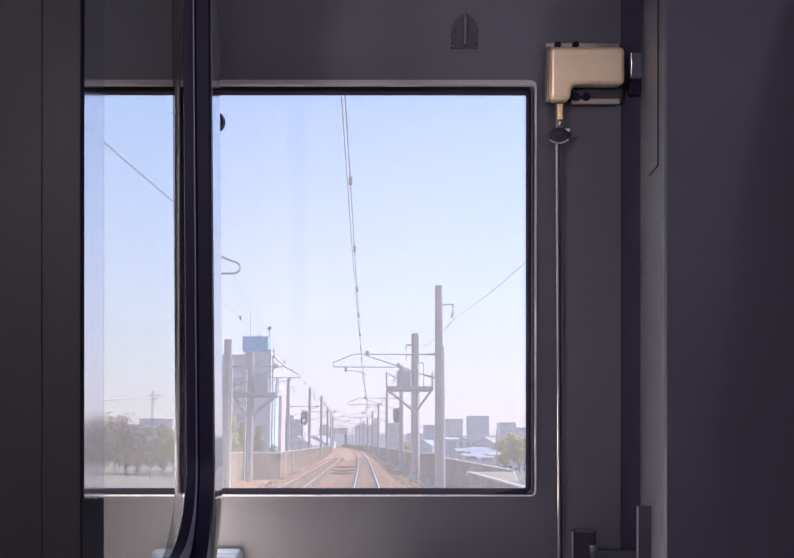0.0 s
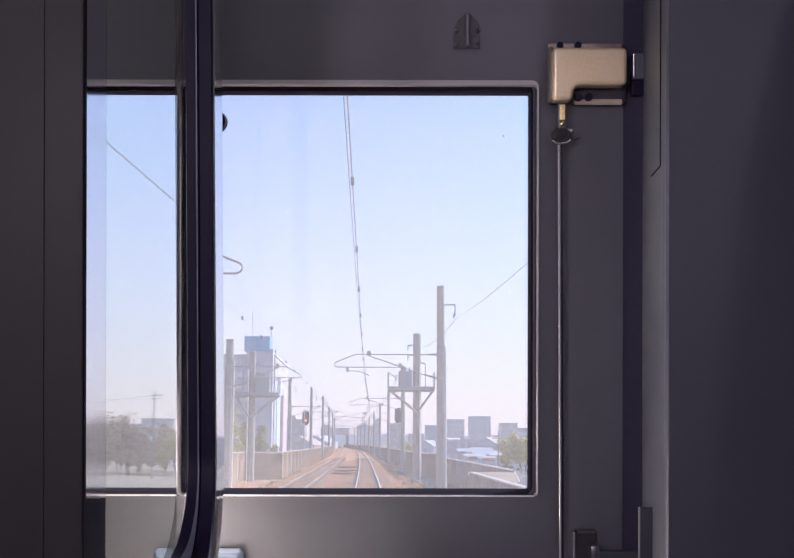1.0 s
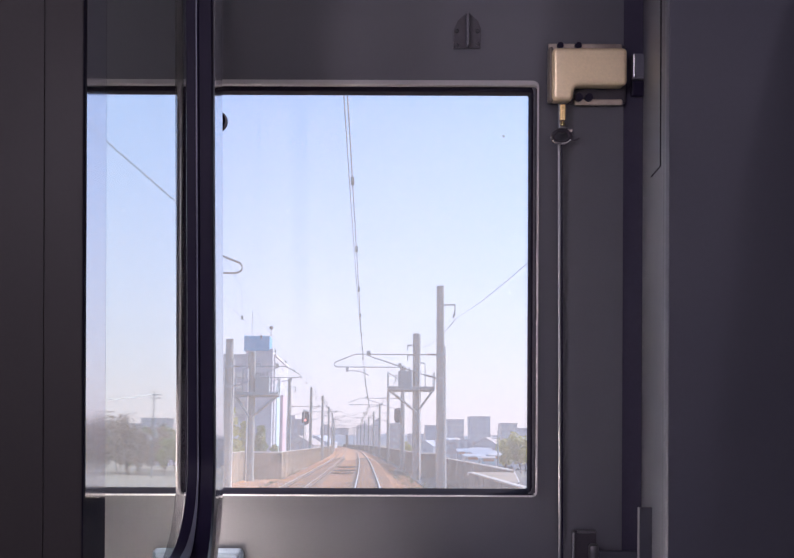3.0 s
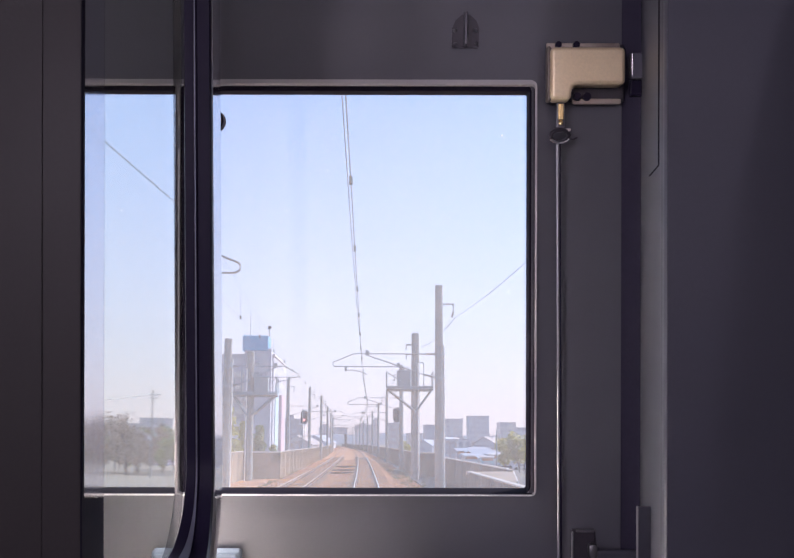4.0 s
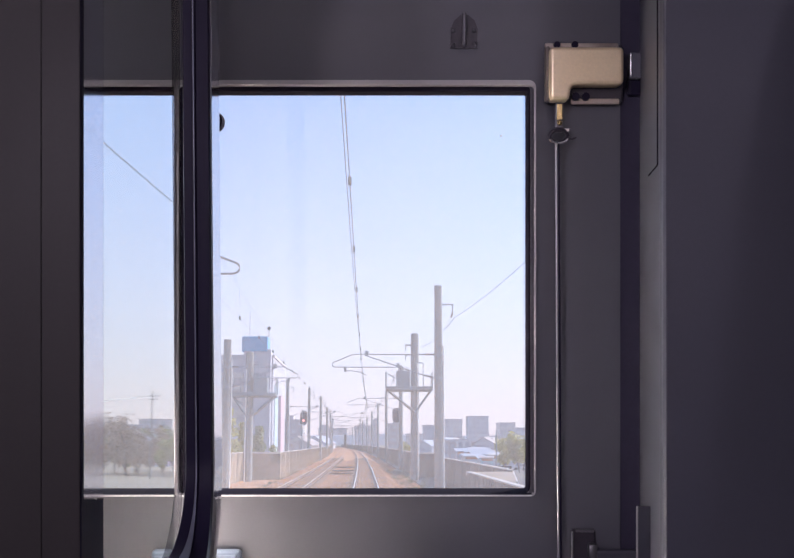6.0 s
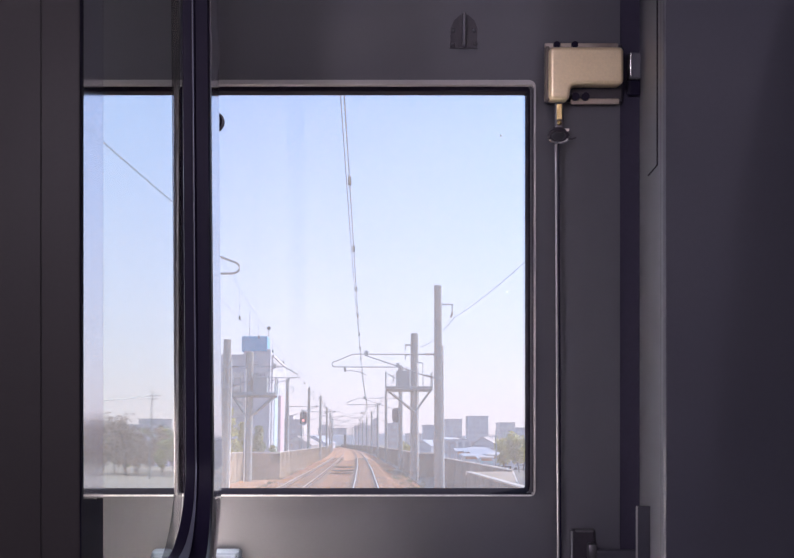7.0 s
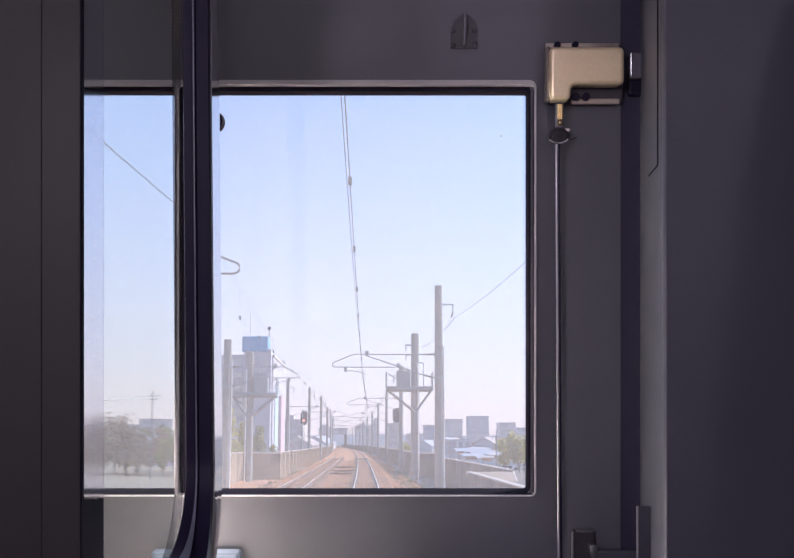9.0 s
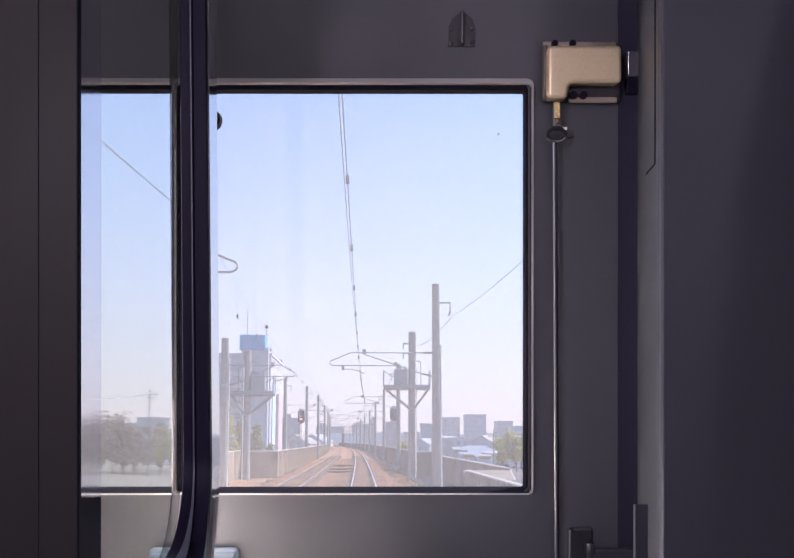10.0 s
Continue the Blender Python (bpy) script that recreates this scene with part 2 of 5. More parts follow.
def box(bm, x0, x1, y0, y1, z0, z1, bevel=0.0, seg=2):
    made = bmesh.ops.create_cube(bm, size=1.0)["verts"]
    for v in made:
        v.co = Vector(((x0 + x1) / 2 + v.co.x * (x1 - x0), (y0 + y1) / 2 + v.co.y * (y1 - y0), (z0 + z1) / 2 + v.co.z * (z1 - z0)))
    if bevel:
        edges = list({e for v in made for e in v.link_edges})
        bmesh.ops.bevel(bm, geom=edges, offset=bevel, segments=seg, affect="EDGES", profile=0.5)
    return bm


def solid(*spans, bevel=0.0, seg=2):
    return box(bmesh.new(), *spans, bevel=bevel, seg=seg)


def tube(bm, points, r, n=8, r2=None, flat=1.0, ends=True):
    """A round bar along a line of points; r2: radius at its end; flat: squeeze across."""
    pts = [Vector(p) for p in points]
    rings = []
    up = Vector((0, 0, 1))
    for i, p in enumerate(pts):
        way = (pts[min(i + 1, len(pts) - 1)] - pts[max(i - 1, 0)]).normalized()
        side = way.cross(up)
        if side.length < 1e-3:
            side = way.cross(Vector((0, 1, 0)))
        side.normalize()
        over = side.cross(way).normalized()
        rad = r if r2 is None else r + (r2 - r) * i / (len(pts) - 1)
        rings.append([bm.verts.new(p + side * (rad * math.cos(2 * math.pi * k / n)) + over * (rad * flat * math.sin(2 * math.pi * k / n))) for k in range(n)])
    for a, b in zip(rings, rings[1:]):
        for k in range(n):
            bm.faces.new((a[k], a[(k + 1) % n], b[(k + 1) % n], b[k]))
    if ends:
        bm.faces.new(rings[0][::-1])
        bm.faces.new(rings[-1])
    return bm


def loop_points(x0, x1, z0, z1, r, n=8):
    pts = []
    for cx, cz, a0 in ((x1 - r, z1 - r, 0), (x0 + r, z1 - r, 90), (x0 + r, z0 + r, 180), (x1 - r, z0 + r, 270)):
        for k in range(n + 1):
            a = radians(a0 + 90 * k / n)
            pts.append((cx + r * math.cos(a), cz + r * math.sin(a)))
    return pts


def ring(outer, inner, y0, y1, lip=0.0):
    """A plate with a rounded opening: outer and inner are (x0, x1, z0, z1, corner radius), from depth y0 to y1. lip: rounding of the near inner edge."""
    bm = bmesh.new()
    a, b = loop_points(*outer), loop_points(*inner)
    n = len(a)
    rows = [[bm.verts.new((p[0], y1, p[1])) for p in b], [bm.verts.new((p[0], y1, p[1])) for p in a], [bm.verts.new((p[0], y0, p[1])) for p in a]]
    if lip:
        x0, x1, z0, z1, r = inner
        for k in range(4):
            g = lip * (1 - math.sin(math.pi / 2 * k / 3))
            dy = lip * (1 - math.cos(math.pi / 2 * k / 3))
            rows.append([bm.verts.new((p[0], y0 + dy, p[1])) for p in loop_points(x0 - g, x1 + g, z0 - g, z1 + g, r + g)])
    else:
        rows.append([bm.verts.new((p[0], y0, p[1])) for p in b])
    rows.append(rows[0])
    for c, d in zip(rows, rows[1:]):
        for k in range(n):
            bm.faces.new((c[k], c[(k + 1) % n], d[(k + 1) % n], d[k]))
    return bm


def plate(points, y0, y1):
    """A flat shape in the x-z plane, from depth y0 to y1."""
    bm = bmesh.new()
    a = [bm.verts.new((p[0], y0, p[1])) for p in points]
    b = [bm.verts.new((p[0], y1, p[1])) for p in points]
    bm.faces.new(a)
    bm.faces.new(b[::-1])
    for k in range(len(a)):
        j = (k + 1) % len(a)
        bm.faces.new((a[k], b[k], b[j], a[j]))
    return bm


def soften(points, r, n=5):
    """Rounds every corner of a closed outline by about r."""
    out, m = [], len(points)
    for k in range(m):
        p, q, t = (Vector(points[(k + j) % m]) for j in (-1, 0, 1))
        a, c = p - q, t - q
        s = min(r, a.length * 0.45, c.length * 0.45)
        a, c = q + a.normalized() * s, q + c.normalized() * s
        for j in range(n):
            f = j / (n - 1)
            out.append(tuple(a * (1 - f) ** 2 + q * 2 * f * (1 - f) + c * f * f))
    return out


def rounded_plate(points, y0, y1, b):
    """A flat shape in the x-z plane whose near edge is rounded by b; the points run clockwise as seen from the camera."""
    n = len(points)

    def inset(g):
        out = []
        for k in range(n):
            p, q, r = (Vector(points[(k + j) % n]) for j in (-1, 0, 1))
            a, c = (q - p).normalized(), (r - q).normalized()
            na, nc = Vector((a.y, -a.x)), Vector((c.y, -c.x))
            m = (na + nc).normalized()
            out.append(q + m * (g / max(0.4, m.dot(na))))
        return out

    bm = bmesh.new()
    rows = [[bm.verts.new((p[0], y1, p[1])) for p in points]]
    for k in range(5):
        a = math.pi / 2 * k / 4
        rows.append([bm.verts.new((p.x, y0 + b * (1 - math.sin(a)), p.y)) for p in inset(b * (1 - math.cos(a)))])
    for a, c in zip(rows, rows[1:]):
        for k in range(n):
            bm.faces.new((a[k], a[(k + 1) % n], c[(k + 1) % n], c[k]))
    bm.faces.new(rows[0][::-1])
    bm.faces.new(rows[-1])
    return bm


def bar(bm, p, q, width, depth=None):
    """A square bar from p to q."""
    return tube(bm, [p, q], width * 0.7071, 4, flat=1.0 if depth is None else depth / width)


# ---- the car: shell round the camera ----
def car_wall(name, bm, material, label):
    ob = link_mesh(name, bm, material)
    ob.matrix_basis = CAR
    return tagged(ob, label, "wall", kind="structure")


FLOOR_Z, TOP_Z, BACK = -0.9, 1.35, -4.0


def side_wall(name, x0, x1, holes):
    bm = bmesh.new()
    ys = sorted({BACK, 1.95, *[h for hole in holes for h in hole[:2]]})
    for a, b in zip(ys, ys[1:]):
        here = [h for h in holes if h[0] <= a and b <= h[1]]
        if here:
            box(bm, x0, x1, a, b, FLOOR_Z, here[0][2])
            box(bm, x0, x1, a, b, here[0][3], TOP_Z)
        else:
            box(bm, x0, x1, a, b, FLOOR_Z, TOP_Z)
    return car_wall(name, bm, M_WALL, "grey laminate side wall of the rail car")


side_wall("wall_west", -1.44, -1.38, [(-2.9, -1.5, -0.1, 0.6)])
side_wall("wall_east", 1.38, 1.44, [(-2.8, -1.4, 0.05, 0.8)])
# unseen bulkhead, made cream so its bounce fills the end wall
car_wall("wall_back", solid(-1.44, 1.44, BACK - 0.06, BACK, FLOOR_Z, TOP_Z), M_CREAM, "unseen cream laminate bulkhead added for bounce at the car's far end")
ob = car_wall("ceiling", solid(-1.44, 1.44, BACK, 1.95, TOP_Z, TOP_Z + 0.08), M_CEIL, "white painted ceiling of the rail car")
ob["category"] = "ceiling"
ob = car_wall("floor", solid(-1.44, 1.44, BACK, 1.85, FLOOR_Z - 1.0, FLOOR_Z), M_FLOOR, "grey vinyl car floor on its underframe")
ob["category"] = "floor"

SX_DESK = 0.05

# ---- end wall: door with its window, the unseen opening beside it for added light ----
D = 1.5
LOW, HIGH = -1.05, 1.25


def end_thing(name, label, category, kind=""):
    return root(name, END, label, category, kind=kind)


door = end_thing("door_1", "grey painted end door with a large window and a cable-operated latch", "door", "structure")
HOLE = (-0.309, 0.1896, -0.3047, 0.2761, 0.012)
part("door_leaf", ring((-0.3133, 0.3162, LOW, HIGH, 0.004), HOLE, D, D + 0.04), M_DOOR, door)
trim = part("window_trim", ring((-0.3126, 0.196, -0.3054, 0.2793, 0.010), (-0.3074, 0.1930, -0.3030, 0.2719, 0.004), D - 0.010, D + 0.012, lip=0.002), M_TRIM, door, "pale satin metal window surround", True)
# white strip stands in for daylight caught on the lower trim
part("sill_bead", solid(-0.2998, 0.1900, D - 0.0115, D - 0.0101, -0.3049, -0.3031, bevel=0.0005), M_SILLGLINT, door, "white strip painted as light along the lower trim")
part("gasket_lip", solid(-0.2990, 0.1928, D - 0.0078, D + 0.0018, -0.3029, -0.3026), M_GASKET, door)
part("gasket_lip", solid(0.1926, 0.1929, D - 0.0078, D + 0.0018, -0.3025, 0.268), M_GASKET, door)
part("gasket", ring((-0.3085, 0.1945, -0.3062, 0.2735, 0.010), (-0.299, 0.1862, -0.3023, 0.2652, 0.003), D + 0.002, D + 0.035, lip=0.002), M_GASKET, door, "black rubber window seal", True)
pane = part("pane", solid(-0.3019, 0.1953, D + 0.0355, D + 0.0395, -0.3084, 0.271), M_PANE, door, "slightly dusty clear window glass with a veil imitating haze")
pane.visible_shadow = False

for x, z, r in ((-0.161, 0.0974, 0.0014), (-0.101, 0.1559, 0.0011), (0.1603, -0.019, 0.0015), (0.1508, 0.2072, 0.0022), (0.1588, -0.164, 0.0013), (-0.1274, 0.0285, 0.0010)):
    bm = bmesh.new()
    bmesh.ops.create_uvsphere(bm, u_segments=8, v_segments=6, radius=r * 0.6, matrix=Matrix.Translation((x, D + 0.035, z)) @ Matrix.Diagonal((1, 0.3, 1.2, 1)))
    part("dirt_speck", bm, M_SPECK, pane)

wall = end_thing("wall_end", "grey painted end wall of the cab beside the door", "wall", "structure")
# unseen windscreen opening, cut for the added lamp
part("wall_leaf", ring((-1.44, -0.3133 - 0.0005, LOW, HIGH, 0.004), (-1.26, -0.42, -0.30, 0.54, 0.02), D + 0.001, D + 0.04), M_DOOR, wall)
part("wall_leaf", solid(0.3419 + 0.04, 1.44, D + 0.004, D + 0.05, LOW, HIGH), M_PANEL, wall)
# door jamb: dark recess and the angled pillar with its flat panel
jamb = end_thing("trim_jamb", "dark purple-grey recess strip between door and pillar", "trim", "structure")
part("recess", solid(0.3162 + 0.0005, 0.3419 + 0.02, D + 0.003, D + 0.06, LOW, HIGH), M_RECESS, jamb)
pillar = end_thing("pillar", "grey laminate pillar with a dark side panel beside the door", "pillar", "structure")
PX0, PX1 = 0.3443, 0.3038


def angled_face():
    bm = bmesh.new()
    prof = [(PX0 + 0.004, 1.56), (PX0, 1.5), (PX1 - 0.001, 1.206), (PX1 - 0.0004, 1.203), (PX1 + 0.001, 1.201), (PX1 + 0.001, 1.228), (PX0 + 0.03, 1.56)]
    lo = [bm.verts.new((x, y, LOW)) for x, y in prof]
    hi = [bm.verts.new((x, y, HIGH)) for x, y in prof]
    bm.faces.new(lo)
    bm.faces.new(hi[::-1])
    for k in range(len(prof)):
        j = (k + 1) % len(prof)
        bm.faces.new((lo[k], lo[j], hi[j], hi[k]))
    return bm


part("pillar_face", angled_face(), M_PILLAR, pillar, "pale grey angled pillar face")
part("side_panel", solid(PX1 + 0.0012, 1.2, 1.2, 1.23, LOW, HIGH, bevel=0.001), M_PANEL, pillar, "dark grey flat panel")


def sheet_panel(points, x0, x1):
    """An upright panel whose outline is given in y and z, from x0 to x1."""
    bm = bmesh.new()
    a, b = [bm.verts.new((x0, y, z)) for y, z in points], [bm.verts.new((x1, y, z)) for y, z in points]
    bm.faces.new(a)
    bm.faces.new(b[::-1])
    for k in range(len(a)):
        j = (k + 1) % len(a)
        bm.faces.new((a[k], b[k], b[j], a[j]))
    return bm


def groove():
    bm = bmesh.new()
    run = (PX0 - PX1 + 0.001) / 0.294
    x0, x1 = PX1 - 0.001 + run * 0.054, PX1 - 0.001 + run * 0.1675
    corner = (x0, 1.26, 0.1356)
    tube(bm, [(x0, 1.26, HIGH), corner], 0.0016, 6)
    tube(bm, [corner, (x1, 1.3735, 0.1338)], 0.0012, 6)
    return bm


# unseen sloped panel, added to cast the slanting shade on the side panel
part("wind_screen", sheet_panel([(1.199, LOW), (0.72, LOW), (0.72, -0.55), (1.0, 0.20), (1.199, 0.42)], 0.462, 0.48), M_PANEL, pillar)
part("panel_joint", groove(), M_GASKET, pillar, "thin dark panel joint")

# unseen pale desk, added so its bounce brightens the lower door
desk = end_thing("bounce_desk", "unseen pale grey desk added to bounce light onto the door", "desk")
part("desk_top", solid(-1.36, SX_DESK, 1.0, D - 0.001, -0.45, -0.42, bevel=0.006), M_DESK, desk)
part("desk_front", solid(-1.36, SX_DESK, 1.0, 1.03, -1.0, -0.451), M_DESK, desk)

# ---- latch box with its link, ring and cable ----
latch = end_thing("latch_box", "worn cast metal latch box screwed to the door", "latch")
bm = rounded_plate(soften([(0.2105, 0.3193), (0.3130, 0.3193), (0.3130, 0.2678), (0.2487, 0.2678), (0.2424, 0.2655), (0.2396, 0.2600), (0.2382, 0.2466), (0.2105, 0.2466)], 0.0075), D - 0.041, D - 0.012, 0.005)
cover = part("cover", bm, M_STEEL, latch, "scuffed beige-grey cast cover", True)
for face in cover.data.polygons:
    face.use_smooth = len(face.vertices) == 4
# flank coloured dark for the shade on the cover's left side
part("flank", solid(0.2066, 0.2125, D - 0.031, D - 0.0115, 0.2462, 0.3225, bevel=0.0025, seg=3), M_FLANKSHADE, latch, "rounded side flank coloured dark as shade", True)
# plate coloured dark for the shadow under the cover
part("back_plate", solid(0.2117, 0.3176, D - 0.010, D - 0.0005, 0.2482, 0.3295, bevel=0.002), M_HINGE, latch)
part("top_lip", solid(0.2075, 0.3110, D - 0.016, D - 0.0105, 0.3222, 0.3302, bevel=0.0025, seg=3), M_LIP, latch)
part("bottom_lip", solid(0.2440, 0.3120, D - 0.016, D - 0.0105, 0.2445, 0.2525, bevel=0.002), M_LIP, latch)
# dark block painted as the cover's shadow above the lip
part("lip_recess", solid(0.2440, 0.3120, D - 0.014, D - 0.0105, 0.2526, 0.2640), M_HINGE, latch)
for x, z, r in ((0.2240, 0.3268, 0.0050), (0.2490, 0.3268, 0.0052), (0.2500, 0.2545, 0.0062), (0.2640, 0.2545, 0.0062)):
    bm = bmesh.new()
    bmesh.ops.create_cone(bm, cap_ends=True, segments=12, radius1=r, radius2=r * 0.9, depth=0.006, matrix=Matrix.Translation((x, D - 0.018, z)) @ pose(0, 0, 0, 90))
    part("screw", bm, M_BLACK, latch, "dark recessed screw")
part("bolt", solid(0.327, 0.3443, D - 0.012, D + 0.02, 0.2818, 0.3176, bevel=0.002), M_PILLAR, latch, "grey latch bolt")
part("bolt_edge", solid(0.3266, 0.3298, D - 0.016, D - 0.011, 0.2833, 0.3169, bevel=0.0015), M_CHROME, latch, "bright bolt edge")
part("bolt_guide", solid(0.3262, 0.3455, D - 0.006, D + 0.02, 0.2582, 0.2811, bevel=0.003), M_BLACK, latch)
link = part("link", solid(0.2201, 0.2312, D - 0.030, D - 0.024, 0.2061, 0.2445, bevel=0.0015), M_DARKSTEEL, latch, "dark clevis of the pull link")
part("link_face", solid(0.2215, 0.2298, D - 0.0325, D - 0.0302, 0.2201, 0.2424, bevel=0.001), M_BRASS, link, "yellow brass link plate")
# bright ball added as the link's highlight
bm = bmesh.new()
bmesh.ops.create_uvsphere(bm, u_segments=12, v_segments=8, radius=0.0036, matrix=Matrix.Translation((0.2257, D - 0.031, 0.2159)))
part("link_pin", bm, M_BRASS, link, "rounded brass ball added as a highlight", True)
cx, cz = 0.225, 0.1984
bm = bmesh.new()
pts = [(cx + 0.0125 * math.cos(a), D - 0.027 - 0.004 * math.sin(a), cz + 0.0085 * math.sin(a)) for a in [2 * math.pi * k / 24 for k in range(25)]]
tube(bm, pts, 0.0030, 8)
tube(bm, [(0.2375, D - 0.027, 0.1942), (0.2431, D - 0.027, 0.1935), (0.2494, D - 0.027, 0.1963)], 0.0014, 6)
part("shackle", bm, M_HINGE, link, "dark steel shackle", True)
bm = tube(bmesh.new(), [(cx + 0.0125 * math.cos(a), D - 0.0315, cz - 0.003 + 0.0075 * math.sin(a)) for a in [radians(195 + 15 * k) for k in range(11)]], 0.0021, 8)
part("shackle_lip", bm, M_CHROME, link, "bright shackle lip", True)
part("shackle_body", solid(0.2165, 0.2330, D - 0.031, D - 0.024, 0.2035, 0.2105, bevel=0.002), M_HINGE, link, "dark shackle body")
part("shackle_nut", solid(0.2319, 0.2400, D - 0.032, D - 0.025, 0.2035, 0.2085, bevel=0.001), M_CHROME, link, "bright shackle nut")
bm = tube(bmesh.new(), [(0.2215, D - 0.027, 0.1907), (0.2257, D - 0.022, -0.4185)], 0.0018, 10)
part("cable", bm, M_ROD, latch, "thin steel pull rod", True)
# thin black strip stands in for the rod's cast shadow
bm = tube(bmesh.new(), [(0.2252, D - 0.0265, 0.1880), (0.2292, D - 0.0215, -0.4185)], 0.0014, 8)
part("sheath", bm, M_BLACK, latch, "black strip imitating the rod's shadow", True)

# ---- round bracket plate over the window ----
hinge = end_thing("bracket_plate", "small dark bracket plate with a rib and rivets", "bracket")
base = [(0.0758, 0.3255), (0.1137, 0.3255), (0.1144, 0.3526), (0.1102, 0.3641), (0.1016, 0.372), (0.0901, 0.372), (0.0815, 0.3641), (0.0765, 0.3526)]
part("base_plate", plate(base, D - 0.004, D + 0.0), M_HINGE, hinge, smooth=False)
part("rib", solid(0.093, 0.098, D - 0.016, D - 0.003, 0.3269, 0.3734, bevel=0.002), M_DARKSTEEL, hinge, "standing rib")
for x, z in ((0.0801, 0.3298), (0.0801, 0.3498), (0.1102, 0.3312), (0.1094, 0.3498)):
    bm = bmesh.new()
    bmesh.ops.create_uvsphere(bm, u_segments=10, v_segments=6, radius=0.0032, matrix=Matrix.Translation((x, D - 0.004, z)))
    part("rivet", bm, M_DARKSTEEL, hinge, smooth=True)

# ---- lower door handle and keeper post ----
handle = end_thing("door_handle", "dark steel door handle with a bright edged plate", "handle")
part("handle_plate", solid(0.2461, 0.279, D - 0.008, D + 0.001, -0.4356, -0.3526, bevel=0.002), M_HINGE, handle)
part("edge_strip", solid(0.2446, 0.2482, D - 0.012, D + 0.001, -0.4356, -0.3541, bevel=0.001), M_CHROME, handle, "bright edge strip")
part("top_strip", solid(0.2518, 0.2775, D - 0.011, D - 0.007, -0.3555, -0.3519, bevel=0.001), M_DARKSTEEL, handle, "worn edge strip")
part("knuckle", solid(0.2675, 0.2804, D - 0.022, D - 0.006, -0.3927, -0.3698, bevel=0.004), M_DARKSTEEL, handle, "polished knuckle", True)
part("lever", solid(0.2775, 0.3376, D - 0.020, D - 0.010, -0.4013, -0.3784, bevel=0.004), M_PANEL, handle, "dark grey lever")
post = end_thing("keeper_post", "dark post with a bright metal edge at the jamb", "post")
part("post_body", solid(0.3079, 0.3243, 1.352, 1.358, LOW, -0.2901, bevel=0.001), M_PANEL, post)
part("post_edge", solid(0.3052, 0.3073, 1.350, 1.353, LOW, -0.2891, bevel=0.0005), M_TRIM, post, "bright metal edge")

# ---- partition, the mirror-bright return wall behind it and the black grab bar ----
SX = -0.28
part_wall = end_thing("partition_panel", "dark grey partition panel beside the open swing door", "partition", "structure")
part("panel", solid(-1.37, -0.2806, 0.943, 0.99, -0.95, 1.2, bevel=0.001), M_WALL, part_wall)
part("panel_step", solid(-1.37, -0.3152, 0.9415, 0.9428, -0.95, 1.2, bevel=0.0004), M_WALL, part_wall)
part("edge_seal", solid(-0.2806 + 0.0003, -0.2786, 0.939, 0.9475, -0.95, 1.2, bevel=0.0012), M_GASKET, part_wall, "black rubber edge seal")

screen = end_thing("return_panel", "mirror-bright polished return panel between partition and end door", "panel")
part("mirror_panel", solid(SX - 0.006, SX, 1.0145, 1.338, -0.36, 1.2), M_MIRROR, screen, "mirror-bright polished panel")
# unseen board, added to keep the windscreen lamp off the window
part("return_board", solid(SX - 0.05, SX - 0.036, 0.995, D - 0.002, -0.17, 1.2), M_PANEL, screen, "unseen dark grey board added to block light")


def band(z0, z1, z2, z3):
    """Narrow strip of the return panel, its lower and upper edge each given at both ends."""
    bm = bmesh.new()
    edge = [(0.948, z0), (1.014, z1), (1.014, z3), (0.948, z2)]
    near = [bm.verts.new((SX, y, z)) for y, z in edge]
    far = [bm.verts.new((SX - 0.006, y, z)) for y, z in edge]
    bm.faces.new(near)
    bm.faces.new(far[::-1])
    for k in range(4):
        bm.faces.new((near[k], far[k], far[(k + 1) % 4], near[(k + 1) % 4]))
    return bm


SILL = -0.1957, -0.2094
part("edge_band", band(*SILL, 1.2, 1.2), M_BRUSHED, screen, "hazy brushed metal edge band")
# below the sill line the dark reflection is put into the band's colour
part("foot_band", band(-0.45, -0.45, SILL[0] - 0.001, SILL[1] - 0.001), M_GASKET, screen, "lower edge band coloured as a dark reflection")


def frame_path(x):
    """Down the bar and round its lower bend towards the camera."""
    r, zc = 0.085, -0.165
    pts = [(x - 0.011, 1.0, 1.23), (x - 0.0045, 1.0, 0.4), (x - 0.0013, 1.0, 0.0), (x, 1.0, zc)]
    for k in range(1, 17):
        a = radians(85 * k / 16)
        pts.append((x + 0.003 * (k / 16), 1.0 - r * (1 - math.cos(a)), zc - r * math.sin(a)))
    pts.append((x + 0.008, 0.70, zc - r - 0.02))
    return pts


def sweep_profile(bm, pts, prof, grow=0.45):
    """Sweeps a closed profile of (across, outwards) along a path in the y-z plane; grow: widening towards its end."""
    rings = []
    for i, p in enumerate(pts):
        a, b = Vector(pts[max(i - 1, 0)]), Vector(pts[min(i + 1, len(pts) - 1)])
        way = (b - a).normalized()
        out = Vector((0, -way.z, way.y))
        k = 1 + grow * max(0.0, (i - 3) / (len(pts) - 5)) ** 2
        rings.append([bm.verts.new(Vector(p) + Vector((s * k, 0, 0)) + out * q) for s, q in prof])
    n = len(prof)
    for a, b in zip(rings, rings[1:]):
        for k in range(n):
            bm.faces.new((a[k], a[(k + 1) % n], b[(k + 1) % n], b[k]))
    bm.faces.new(rings[0])
    bm.faces.new(rings[-1][::-1])
    return bm


